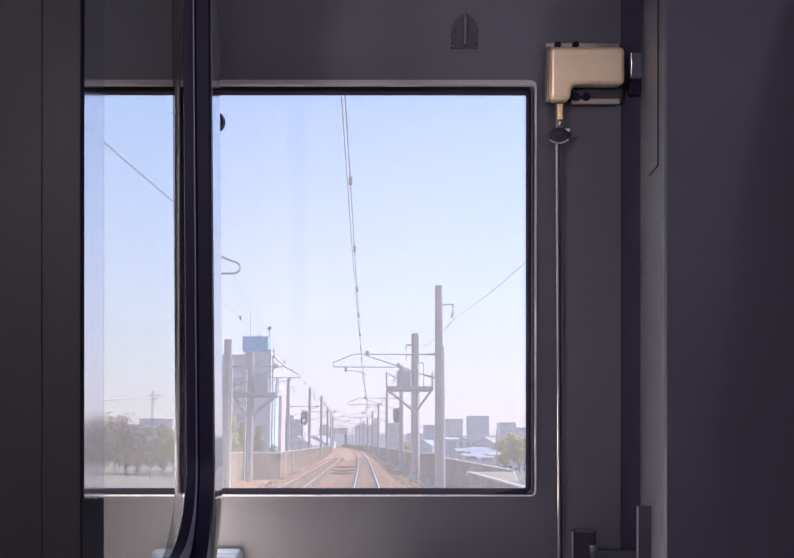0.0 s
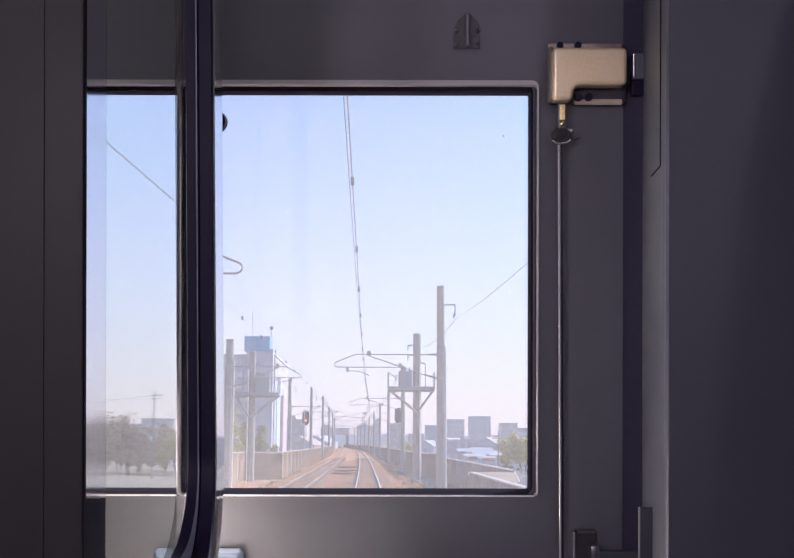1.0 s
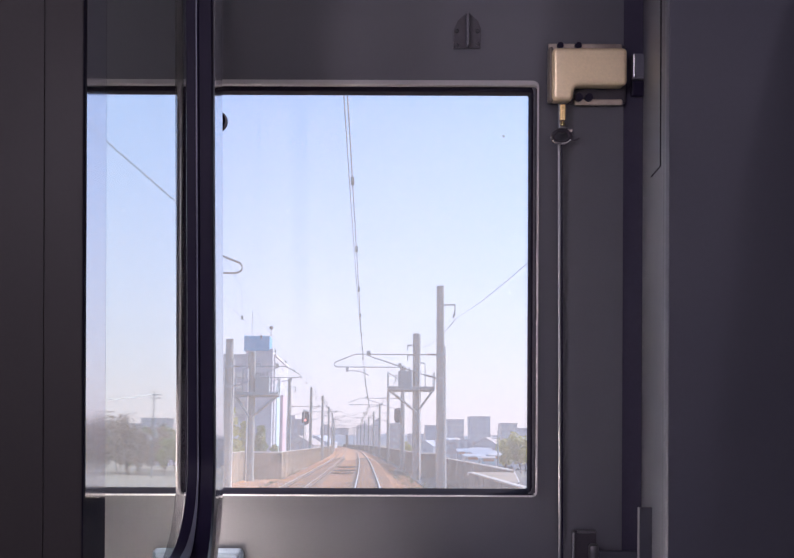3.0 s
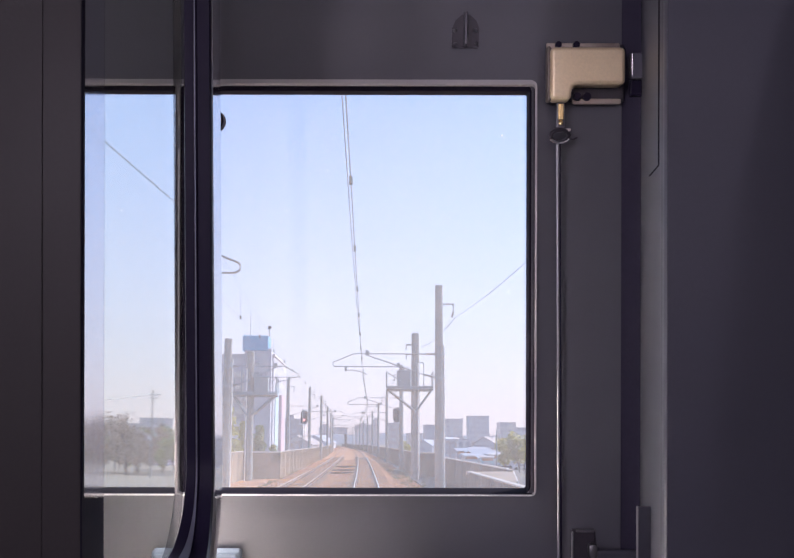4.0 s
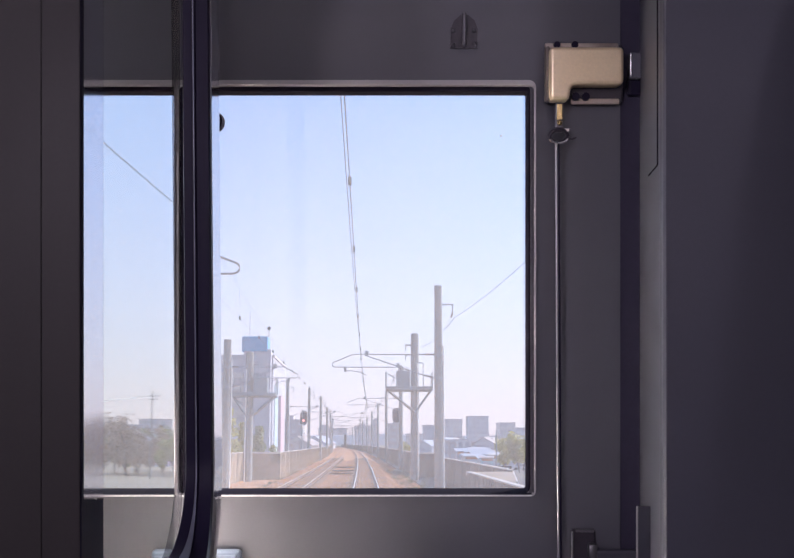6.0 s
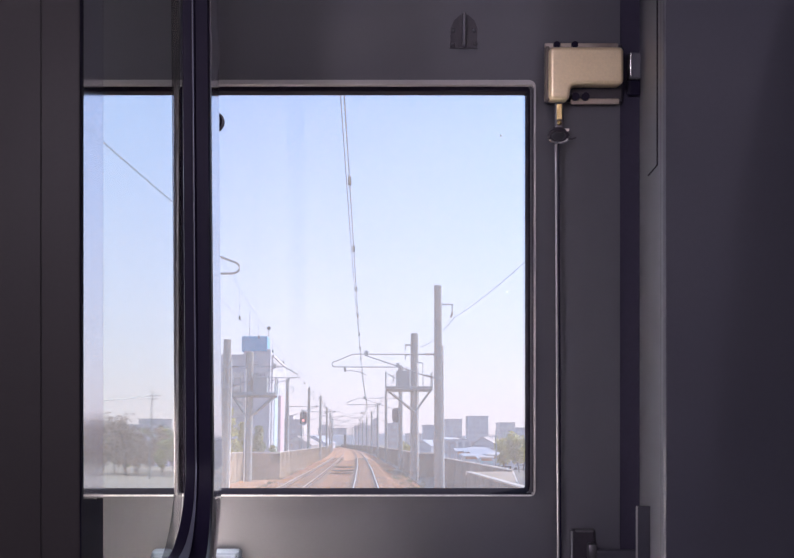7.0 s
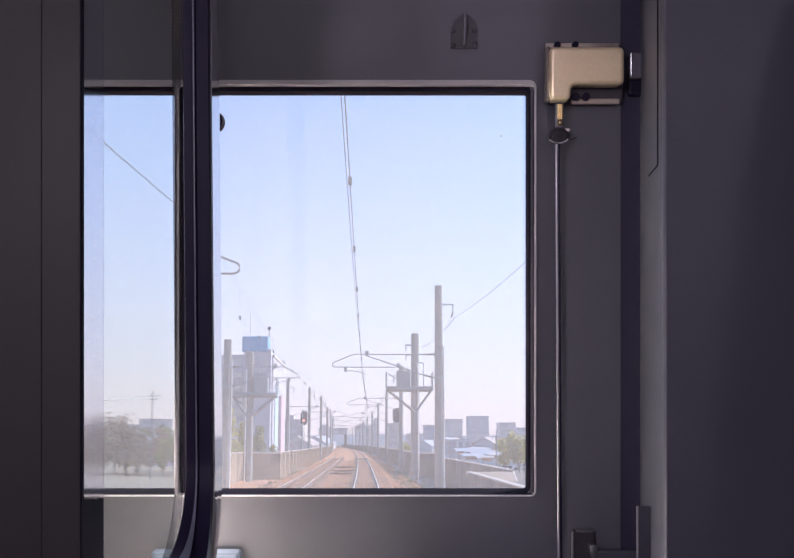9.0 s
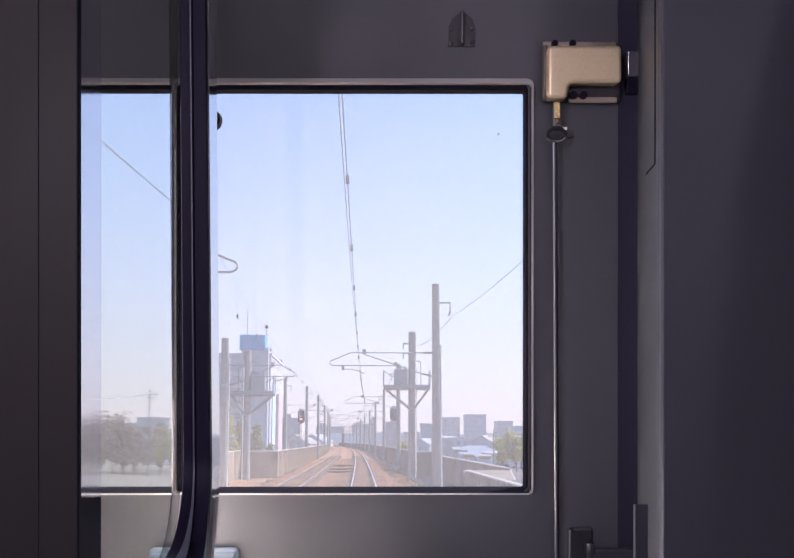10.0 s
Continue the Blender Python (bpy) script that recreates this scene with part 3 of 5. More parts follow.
W = 0.0129
PROFILE = [(-W, 0.02), (-W, -0.002), (-W * 0.9, -0.006), (-W * 0.23, -0.006), (-W * 0.15, -0.0095), (-W * 0.05, -0.0095), (W * 0.05, -0.006), (W * 0.9, -0.006), (W, -0.002), (W, 0.02)]
grab = end_thing("grab_bar", "glossy black upright grab bar bent forward at its foot", "bar")
rail_bar = part("bar", sweep_profile(bmesh.new(), frame_path(-0.1853), PROFILE), M_BLACK, grab, "glossy black bar with a raised rib", True)
rail_bar.data.set_sharp_from_angle(angle=radians(14))
MID = -0.1853 - W * 0.10
# grey strip painted as the highlight on the rib, wider round the bend
part("rib_line", sweep_profile(bmesh.new(), frame_path(MID), [(-W * 0.03, -0.009), (-W * 0.03, -0.0102), (W * 0.03, -0.0102), (W * 0.03, -0.009)], 9.0), M_RIBGLINT, grab, "thin grey strip painted as the rib's highlight", True)
# tinted clear strip imitates the ghost reflection beside the bar
ob = part("edge_strip", sweep_profile(bmesh.new(), frame_path(-0.2051), [(-0.0036, 0.004), (-0.0036, 0.0), (0.0036, 0.0), (0.0036, 0.004)]), M_CLEAR, grab, "hazy clear strip imitating a reflection of the bar")
ob.visible_shadow = False
part("side_face", sweep_profile(bmesh.new(), frame_path(-0.1853 + W + 0.0003), [(-0.00025, 0.046), (-0.00025, 0.003), (0.00025, 0.003), (0.00025, 0.046)], 0.0), M_BRUSHED, grab, "satin metal side face")

# small fittings beyond the screen
bracket = end_thing("rail_bracket", "blue-grey plastic bracket block on the door", "bracket")
part("block", solid(-0.2570, -0.2170, 1.480, D, -0.428, -0.3796, bevel=0.006, seg=3), M_BLUEGREY, bracket)
part("cap", solid(-0.2528, -0.2212, 1.4745, 1.4805, -0.4246, -0.3838, bevel=0.003), M_BLUEGREY, bracket)
knob = end_thing("window_knob", "small round dark knob stuck on the window glass", "knob")
for r, y0, y1, m in ((0.0160, D + 0.020, D + 0.035, M_GASKET), (0.0120, D + 0.008, D + 0.022, M_GASKET)):
    bm = bmesh.new()
    bmesh.ops.create_cone(bm, cap_ends=True, segments=28, radius1=r, radius2=r * 0.92, depth=y1 - y0, matrix=Matrix.Translation((-0.2640, (y0 + y1) / 2, 0.2262)) @ pose(0, 0, 0, 90))
    part("disc", bm, m, knob, smooth=False)


# ---- the line outside ----
R2 = 22454.0
GROUND = -4.5


def bend(d):
    return -d * d / R2 if d > 0 else 0.0


def spot(x, d, z=0.0):
    """A pose on the line: x across from the right-hand track, d along it."""
    return pose(x + bend(d), d, z, 0, 0, math.degrees(math.atan(2 * max(d, 0.0) / R2)))


def along(d0, d1, near=5.0):
    out, d = [], d0
    while d < d1:
        out.append(d)
        d += max(near, d * 0.04)
    return out + [d1]


def sweep_line(prof, ds, closed=True):
    bm = bmesh.new()
    rows = [[bm.verts.new((x + bend(d), d, z)) for x, z in prof] for d in ds]
    n = len(prof)
    for a, b in zip(rows, rows[1:]):
        for k in range(n if closed else n - 1):
            bm.faces.new((a[k], b[k], b[(k + 1) % n], a[(k + 1) % n]))
    if closed:
        bm.faces.new(rows[0])
        bm.faces.new(rows[-1][::-1])
    return bm


BACK_END = -175.0
FAR = along(BACK_END, 1500.0)
deck = tagged(link_mesh("viaduct_deck", sweep_line([(-9.8, -0.75), (6.2, -0.75), (6.2, -1.5), (5.0, -2.0), (-8.6, -2.0), (-9.8, -1.5)], FAR), M_CONC), "weathered concrete viaduct deck under the tracks", "viaduct", kind="structure")
for k in range(30):
    d = -164 + 22 * k
    pier = root("viaduct_pier", spot(-2.2, d, GROUND), "round-cornered grey concrete viaduct pier", "pier", "piers under the viaduct")
    part("shaft", solid(-1.0, 1.0, -0.8, 0.8, 0, -2.0 - GROUND - 0.8, bevel=0.15), M_CONC, pier)
    part("cross_head", solid(-5.0, 5.0, -0.9, 0.9, -2.8 - GROUND, -2.0 - GROUND, bevel=0.1), M_CONC, pier)


def ballast():
    """Shoulders and crowns of the two ballast beds, with an uneven face."""
    prof = [(-9.0, -0.735), (-8.0, -0.72), (-6.3, -0.70), (-5.7, -0.62), (-5.0, -0.19), (-4.3, -0.18), (-3.7, -0.2), (-3.1, -0.18), (-2.5, -0.22), (-1.8, -0.28), (-1.1, -0.22), (-0.6, -0.18), (0.0, -0.2), (0.6, -0.18), (1.3, -0.19), (2.0, -0.62), (2.6, -0.70), (4.0, -0.74)]
    bm = bmesh.new()
    rows = []
    for d in along(BACK_END, -10.0, 5.0) + along(-9.0, 1500.0, 0.5):
        rows.append([bm.verts.new((x + bend(d) + 0.05 * noise.noise((x, d, 1)), d, z + 0.05 * noise.noise((x * 3, d * 2, 5)))) for x, z in prof])
    for a, b in zip(rows, rows[1:]):
        for k in range(len(prof) - 1):
            bm.faces.new((a[k], b[k], b[k + 1], a[k + 1]))
    return bm


tagged(link_mesh("ballast", ballast(), M_BALLAST), "rust-brown ballast bed under both tracks", "ballast", kind="stuff")


def loose_stones(count, seed):
    """Ballast stones lying on the bed, each a rough eight-sided lump of its own."""
    rnd = np.random.default_rng(seed)
    d = 44.0 * (140.0 / 44.0) ** rnd.random(count)
    x = rnd.uniform(-6.2, 3.9, count)
    rails = np.array([0.5665, -0.5665, -2.8835, -4.0165])
    keep = np.abs(x[:, None] - rails[None, :]).min(axis=1) > 0.13
    d, x = d[keep], x[keep]
    z = np.interp(x, [-6.3, -5.7, -5.0, -2.5, -1.8, -1.1, 1.3, 2.0, 2.6, 4.0], [-0.70, -0.62, -0.19, -0.22, -0.28, -0.21, -0.19, -0.62, -0.70, -0.74])
    r = rnd.uniform(0.035, 0.075, len(x))
    corners = np.array([(1, 0, 0), (-1, 0, 0), (0, 1, 0), (0, -1, 0), (0, 0, 0.8), (0, 0, -0.8)], dtype=float)
    faces = np.array([(0, 2, 4), (2, 1, 4), (1, 3, 4), (3, 0, 4), (2, 0, 5), (1, 2, 5), (3, 1, 5), (0, 3, 5)])
    turn = rnd.uniform(0, 2 * math.pi, len(x))
    p = corners[None] * r[:, None, None] * rnd.uniform(0.6, 1.3, (len(x), 6, 1))
    px, py = p[..., 0] * np.cos(turn)[:, None] - p[..., 1] * np.sin(turn)[:, None], p[..., 0] * np.sin(turn)[:, None] + p[..., 1] * np.cos(turn)[:, None]
    p[..., 0], p[..., 1] = px + (x - d * d / R2)[:, None], py + d[:, None]
    p[..., 2] += (z + 0.01)[:, None]
    data = bpy.data.meshes.new("ballast_stones")
    data.from_pydata(p.reshape(-1, 3).tolist(), [], (faces[None] + 6 * np.arange(len(x))[:, None, None]).reshape(-1, 3).tolist())
    data.materials.append(M_STONE)
    return new("ballast_stones", data)


tagged(loose_stones(42000, 5), "loose rust-brown and grey ballast stones", "ballast", kind="stuff")


def weeds(seed):
    """Dull tufts of weed along the foot of the parapets."""
    rnd = random.Random(seed)
    bm = bmesh.new()
    for k in range(150):
        d = rnd.uniform(46, 105)
        x = (rnd.uniform(2.1, 3.9) if k % 4 else rnd.uniform(-6.4, -5.7)) + bend(d)
        tall = rnd.uniform(0.10, 0.34)
        for _ in range(16):
            a, lean = rnd.uniform(0, 2 * math.pi), rnd.uniform(0.05, 0.22)
            foot = Vector((x + rnd.uniform(-0.12, 0.12), d + rnd.uniform(-0.2, 0.2), -0.76))
            tip = foot + Vector((math.cos(a) * lean, math.sin(a) * lean, tall * rnd.uniform(0.7, 1.2) + 0.05))
            side = Vector((-math.sin(a), math.cos(a), 0)) * 0.022
            bm.faces.new([bm.verts.new(q) for q in (foot - side, foot + side, foot.lerp(tip, 0.6) + side * 0.7, tip)])
    return bm


tagged(link_mesh("weeds", weeds(9), M_WEED), "dull green and straw weed tufts beside the parapets", "weeds", kind="stuff")


def sleepers(x0):
    bm = bmesh.new()
    d = -60.0
    while d < 160:
        x = x0 + bend(d)
        box(bm, x - 1.0, x + 1.0, d - 0.11, d + 0.11, -0.34, -0.165)
        d += 0.64
    return bm


for x0 in (0.0, -3.45):
    tagged(link_mesh("sleepers", sleepers(x0), M_SLEEPER), "row of dusty concrete sleepers in the ballast", "sleeper", "sleepers", kind="stuff")
    for s in (-1, 1):
        rail = root("rail", Matrix.Identity(4), "rust-sided steel rail with a polished head", "rail", "rails")
        xr = x0 + s * 0.5665
        part("web", sweep_line([(xr - 0.06, -0.165), (xr + 0.06, -0.165), (xr + 0.06, -0.15), (xr + 0.012, -0.13), (xr + 0.012, -0.045), (xr + 0.032, -0.035), (xr + 0.032, -0.008), (xr - 0.032, -0.008), (xr - 0.032, -0.035), (xr - 0.012, -0.045), (xr - 0.012, -0.13), (xr - 0.06, -0.15)], along(BACK_END, 1200, 4)), M_RAIL, rail)
        part("head", sweep_line([(xr - 0.030, -0.0078), (xr + 0.030, -0.0078), (xr + 0.024, 0.0), (xr - 0.024, 0.0)], along(BACK_END, 1200, 4)), M_RAILTOP if x0 > -1 else M_RAILDULL, rail, "polished running surface")


# ---- parapets of precast panels ----
def parapet(name, side, runs, material, label):
    """runs: (from, to, x across, height of the top)."""
    wall = root(name, Matrix.Identity(4), label, "parapet", kind="structure")
    panel = {}
    for d0, d1, x, top in runs:
        count = max(1, round((d1 - d0) / 5.0))
        if (d1 - d0) / count > 5.2:
            count += 1
        length = (d1 - d0) / count
        for k in range(count):
            key = round(length, 3), top
            if key not in panel:
                bm = solid(-0.09, 0.09, 0.02, length - 0.02, -0.76, top - 0.047, bevel=0.01, seg=1)
                for j in range(1, 9):
                    y = length * j / 9
                    box(bm, -0.115, 0.115, y - 0.05, y + 0.05, -0.76, top - 0.05)
                data = bpy.data.meshes.new("panel")
                bmesh.ops.recalc_face_normals(bm, faces=bm.faces[:])
                bm.to_mesh(data)
                bm.free()
                data.materials.append(material)
                cap = bpy.data.meshes.new("coping")
                bm = solid(-0.11, 0.11, 0.01, length - 0.01, top - 0.045, top, bevel=0.012, seg=1)
                bmesh.ops.recalc_face_normals(bm, faces=bm.faces[:])
                bm.to_mesh(cap)
                bm.free()
                cap.materials.append(M_COPING)
                panel[key] = data, cap
            d = d0 + k * length
            for nm, data in zip(("panel", "coping"), panel[key]):
                o = new(nm, data)
                o.parent = wall
                o.matrix_basis = spot(x, d)
    return wall


M_CONDUIT = mat("galvanised_conduit", (0.92, 0.90, 0.88), 0.5, 0.5, 0.06, 2, 20, 0.03)
M_COPING = mat("pale_concrete_coping", (0.68, 0.62, 0.55), 0.8, 0, 0.1, 2, 20, 0.2)
right_wall = parapet("parapet_east", 1, [(-172, 43, 4.1, 0.88), (43, 88, 5.75, 0.97), (88, 700, 4.1, 1.25)], M_CONC, "stained grey concrete viaduct parapet with pale coping")
left_wall = parapet("parapet_west", -1, [(-172, 48, -6.9, 1.34), (48, 81, -9.2, 1.34), (81, 700, -6.4, 1.34)], M_PARAL, "tan precast concrete viaduct parapet with pale coping")


for d, x0, x1, top in ((43.2, 4.1, 5.75, 0.84), (88.0, 4.1, 5.75, 1.25)):
    end = root("parapet_return", spot(0, d), "short concrete return wall of the viaduct bay", "wall", kind="structure")
    part("panel", solid(x0 - 0.08, x1 + 0.08, -0.09, 0.09, -0.76, top - 0.12, bevel=0.01), M_CONC, end)
    part("coping", solid(x0 - 0.1, x1 + 0.1, -0.14, 0.14, top - 0.118, top, bevel=0.015), M_COPING, end)
for d, x1 in ((48.0, -6.9), (81.0, -6.4)):
    end = root("parapet_return", spot(0, d), "short tan concrete return wall where the parapet steps in", "wall", kind="structure")
    part("panel", solid(-9.28, x1 + 0.08, -0.09, 0.09, -0.76, 1.22, bevel=0.01), M_PARAL, end)
    for j in range(8):
        x = -9.2 + (x1 + 9.2) * (j + 0.5) / 8
        part("rib", solid(x - 0.05, x + 0.05, -0.12, -0.0905, -0.76, 1.21), M_PARAL, end)
    part("coping", solid(-9.3, x1 + 0.1, -0.14, 0.14, 1.222, 1.34, bevel=0.015), M_COPING, end)


def slab_prism(points, z0, z1):
    """A level slab of any outline in x and y."""
    bm = bmesh.new()
    lo, hi = [bm.verts.new((x, y, z0)) for x, y in points], [bm.verts.new((x, y, z1)) for x, y in points]
    bm.faces.new(lo[::-1])
    bm.faces.new(hi)
    for k in range(len(lo)):
        j = (k + 1) % len(lo)
        bm.faces.new((lo[k], lo[j], hi[j], hi[k]))
    return bm


bay = root("bay_cover", spot(0, 32.0), "tan concrete cover slab where the parapet widens", "slab", kind="structure")
part("slab", slab_prism([(4.215, -0.5), (4.45, 0.0), (5.95, 11.9), (4.215, 10.9)], 0.80, 0.86), M_PARAL, bay, "tan concrete slab")
part("slab_wall", slab_prism([(4.215, -0.45), (4.43, 0.0), (5.9, 11.0), (4.215, 10.8)], -0.75, 0.796), M_CONC, bay)
part("edge_coping", slab_prism([(4.451, 0.0), (4.50, 0.0), (6.0, 11.9), (5.951, 11.9)], 0.80, 0.875), M_COPING, bay, "pale edge coping")

# ---- overhead line ----
def bracket_parts(pole, reach, z, pull, k=1.0):
    """Hinged tube bracket with its loop end, stay, insulators and registration arm; reach is the side on which the track lies."""
    s = reach * k
    bm = tube(bmesh.new(), [(reach * 0.55, 0, z), (s * 4.0, 0, z), (s * 4.72, 0, z - 0.31), *[(s * (4.80 + 0.16 * math.sin(radians(a))), 0, z - 0.475 + 0.125 * math.cos(radians(a))) for a in range(20, 181, 20)], (s * 1.95, 0, z - 0.6)], 0.025, 8)
    part("top_tube", bm, M_GALV, pole, smooth=True)
    bm = tube(bmesh.new(), [(reach * 0.6, 0, z - 1.0), (s * 3.45, 0, z - 0.04)], 0.028, 8)
    part("stay_tube", bm, M_GALV, pole, smooth=True)
    for zz, tip in ((z, (0.62, 0.0)), (z - 1.12, (0.68, 0.15))):
        bm = bmesh.new()
        for j in range(9):
            a = 0.2 + 0.05 * j
            f = (a - 0.14) / 0.5
            bmesh.ops.create_cone(bm, cap_ends=True, segments=10, radius1=0.075, radius2=0.05, depth=0.025, matrix=Matrix.Translation((reach * a, 0, zz + tip[1] * f)) @ pose(0, 0, 0, 0, 90, 0))
        tube(bm, [(reach * 0.1, 0, zz), (reach * tip[0], 0, zz + tip[1])], 0.03, 8)
        part("insulator", bm, M_PORCELAIN, pole, "ribbed grey insulator")
    x0 = s * (4.35 if pull else 2.3)
    x1 = s * 3.35
    bm = tube(bmesh.new(), [(x0, 0, z - 0.6), (x0, 0, z - 0.78), (x0 + (x1 - x0) * 0.3, 0, z - 0.76), (x0 + (x1 - x0) * 0.7, 0, z - 0.84), (x1, 0, z - 0.98)], 0.022, 6)
    box(bm, x0 - 0.06, x0 + 0.06, -0.05, 0.05, z - 0.82, z - 0.62)
    part("registration_arm", bm, M_GALV, pole, smooth=False)
    part("clamp", solid(s * 1.9 - 0.07, s * 1.9 + 0.07, -0.05, 0.05, z - 0.63, z - 0.42), M_GALV, pole)
    part("clamp", solid(s * 3.36 - 0.09, s * 3.36 + 0.09, -0.06, 0.06, z - 0.07, z + 0.16), M_GALV, pole)


def catenary_pole(x, d, top, foot, r=0.20, side=None, pull=True, hook=0, hook_z=None, stretch=1.0, pipe=0):
    pole = root("catenary_pole", spot(x, d), "grey spun concrete overhead line pole", "pole", "overhead line poles")
    bm = tube(bmesh.new(), [(0, 0, foot), (0, 0, (foot + top) / 2), (0, 0, top)], r * 1.12, 14, r * 0.88)
    part("shaft", bm, M_POLE, pole, smooth=True)
    bm = bmesh.new()
    bmesh.ops.create_cone(bm, cap_ends=True, segments=14, radius1=r * 0.93, radius2=r * 0.9, depth=0.04, matrix=Matrix.Translation((0, 0, top + 0.02)))
    part("cap", bm, M_POLE, pole)
    if side:
        bracket_parts(pole, side, 6.1, pull, stretch)
        for zz in (6.1, 5.0):
            bm = bmesh.new()
            bmesh.ops.create_cone(bm, cap_ends=True, segments=14, radius1=r * 1.15, radius2=r * 1.15, depth=0.12, matrix=Matrix.Translation((0, 0, zz)))
            part("band", bm, M_GALV, pole)
    if hook:
        zz = hook_z or top - 0.85
        bm = bmesh.new()
        bar(bm, (0, 0, zz), (hook * 0.70, 0, zz), 0.055)
        bar(bm, (hook * 0.68, 0, zz), (hook * 0.68, 0, zz - 0.42), 0.05)
        part("hook_arm", bm, M_GALV, pole)
        bm = bmesh.new()
        tube(bm, [(hook * 0.68, 0, zz - 0.40), (hook * 0.6, 0, zz - 0.62)], 0.05, 8)
        part("insulator", bm, M_PORCELAIN, pole, "small grey insulator")
    if pipe:
        bm = tube(bmesh.new(), [(pipe * (r + 0.028), -0.03, foot), (pipe * (r + 0.028), -0.03, min(top - 1, 6.5))], 0.036, 12)
        part("conduit", bm, M_CONDUIT, pole, "pale cable conduit", True)
    return pole


# right-hand side of the line
for d in (-46.0, -102.0, -150.0):
    catenary_pole(3.36, d, 9.3, -0.74, side=-1, pull=True, hook=-1, pipe=1, r=0.21)
for d in (-28.0, -78.0, -128.0):
    catenary_pole(-7.55, d, 9.15, -0.74, side=1, pull=False, hook=1)
RIGHT = [-0.4, 49.6, 99.0, 148.0, 196.0, 245.0, 295.0, 345.0, 395.0, 445.0, 495.0]
for k, d in enumerate(RIGHT):
    catenary_pole(3.36 if k < 2 else 3.4, d, 9.31 if k < 2 else 9.1, -0.74, side=-1, pull=(k % 2 == 1), hook=(1 if k < 2 else -1), pipe=(1 if k == 1 else 0), r=0.2)
# left-hand side of the line
LEFT = [22.0, 122.0, 142.0, 166.0, 215.0, 265.0, 315.0, 365.0, 415.0, 465.0]
for k, d in enumerate(LEFT):
    x = {22.0: -7.65, 122.0: -8.6, 142.0: -7.0, 166.0: -6.2}.get(d, -6.3)
    catenary_pole(x, d, 9.15, GROUND, side=1, pull=(k % 2 == 1), hook=1, pipe=(1 if k == 1 else 0))
catenary_pole(-7.55, 58.0, 7.54, -0.74, r=0.24, side=1, stretch=0.77, pipe=1)


def equipment_pole(x, d, top, deck_z, reach_in, reach_out, s):
    """Pole that carries a small service platform with a transformer; s is the side on which the track lies."""
    pole = root("equipment_pole", spot(x, d), "thick concrete pole with a steel service platform and transformer tank", "pole", "equipment poles")
    part("shaft", tube(bmesh.new(), [(0, 0, -0.74), (0, 0, top / 2), (0, 0, top)], 0.33, 20, 0.28), M_POLE, pole, smooth=True)
    part("cap", tube(bmesh.new(), [(0, 0, top + 0.002), (0, 0, top + 0.07)], 0.26, 20, 0.22), M_POLE, pole, smooth=True)
    platform = part("platform", solid(-reach_out if s > 0 else -reach_in, reach_in if s > 0 else reach_out, -0.75, 0.75, deck_z - 0.05, deck_z), M_GALV, pole, "grating platform")
    a, b = (-reach_out, reach_in) if s > 0 else (-reach_in, reach_out)
    for y in (-0.75, 0.75):
        bm = bmesh.new()
        bar(bm, (a, y, deck_z - 0.13), (b, y, deck_z - 0.13), 0.14)
        part("beam", bm, M_GALV, platform)
    for y in (-0.4, 0.4):
        for e in (a * 0.92, b * 0.92):
            bm = bmesh.new()
            bar(bm, (0, y, deck_z - 1.75), (e, y, deck_z - 0.2), 0.10)
            part("strut", bm, M_GALV, platform)
    part("deck_plate", solid(a, b, -0.82, -0.77, deck_z - 0.06, deck_z + 0.10), M_GALV, platform)
    for e in (a, b):
        for y in (-0.7, 0.7):
            bm = bmesh.new()
            bar(bm, (e, y, deck_z), (e, y, deck_z + 1.15), 0.06)
            part("rail_post", bm, M_GALV, platform)
        for zz in (0.55, 1.12):
            bm = bmesh.new()
            bar(bm, (e, -0.7, deck_z + zz), (e, 0.7, deck_z + zz), 0.05)
            part("hand_rail", bm, M_GALV, platform)
    bm = bmesh.new()
    bar(bm, (s * reach_in, -0.6, deck_z + 1.1), (s * 0.5, -0.6, deck_z + 0.1), 0.05)
    part("guy_bar", bm, M_GALV, platform)
    part("bent_pipe", tube(bmesh.new(), [(-s * 0.62, 0, deck_z), (-s * 0.62, 0, deck_z + 1.75), (-s * 0.56, 0, deck_z + 1.85), (-s * 0.3, 0, deck_z + 1.87)], 0.04, 8), M_GALV, pole, "slim bent cable pipe", True)
    tank = part("transformer", box(bmesh.new(), s * 0.85 - 0.5, s * 0.85 + 0.5, -0.45, 0.45, deck_z + 0.02, deck_z + 1.25, bevel=0.06), M_GALV, pole, "grey transformer tank")
    for dx in (-0.3, 0.0, 0.3):
        part("bushing", tube(bmesh.new(), [(s * 0.85 + dx, 0, deck_z + 1.24), (s * 0.85 + dx, 0, deck_z + 1.55)], 0.06, 8, 0.03), M_PORCELAIN, tank)
    for zz in (top - 0.8, top - 1.5):
        bm = bmesh.new()
        bar(bm, (0, 0, zz), (s * 0.7, 0, zz), 0.08)
        bar(bm, (s * 0.66, 0, zz), (s * 0.66, 0, zz - 0.4), 0.06)
        part("hook_arm", bm, M_GALV, pole)
    part("conduit", tube(bmesh.new(), [(-s * 0.2, -0.33, -0.74), (-s * 0.2, -0.33, deck_z + 1.8)], 0.045, 12), M_CONDUIT, pole, "pale cable conduit", True)
    return pole


equipment_pole(3.62, 77.7, 9.9, 5.95, 2.1, 1.25, -1)
equipment_pole(-8.41, 77.7, 8.5, 5.5, 2.0, 1.2, 1)


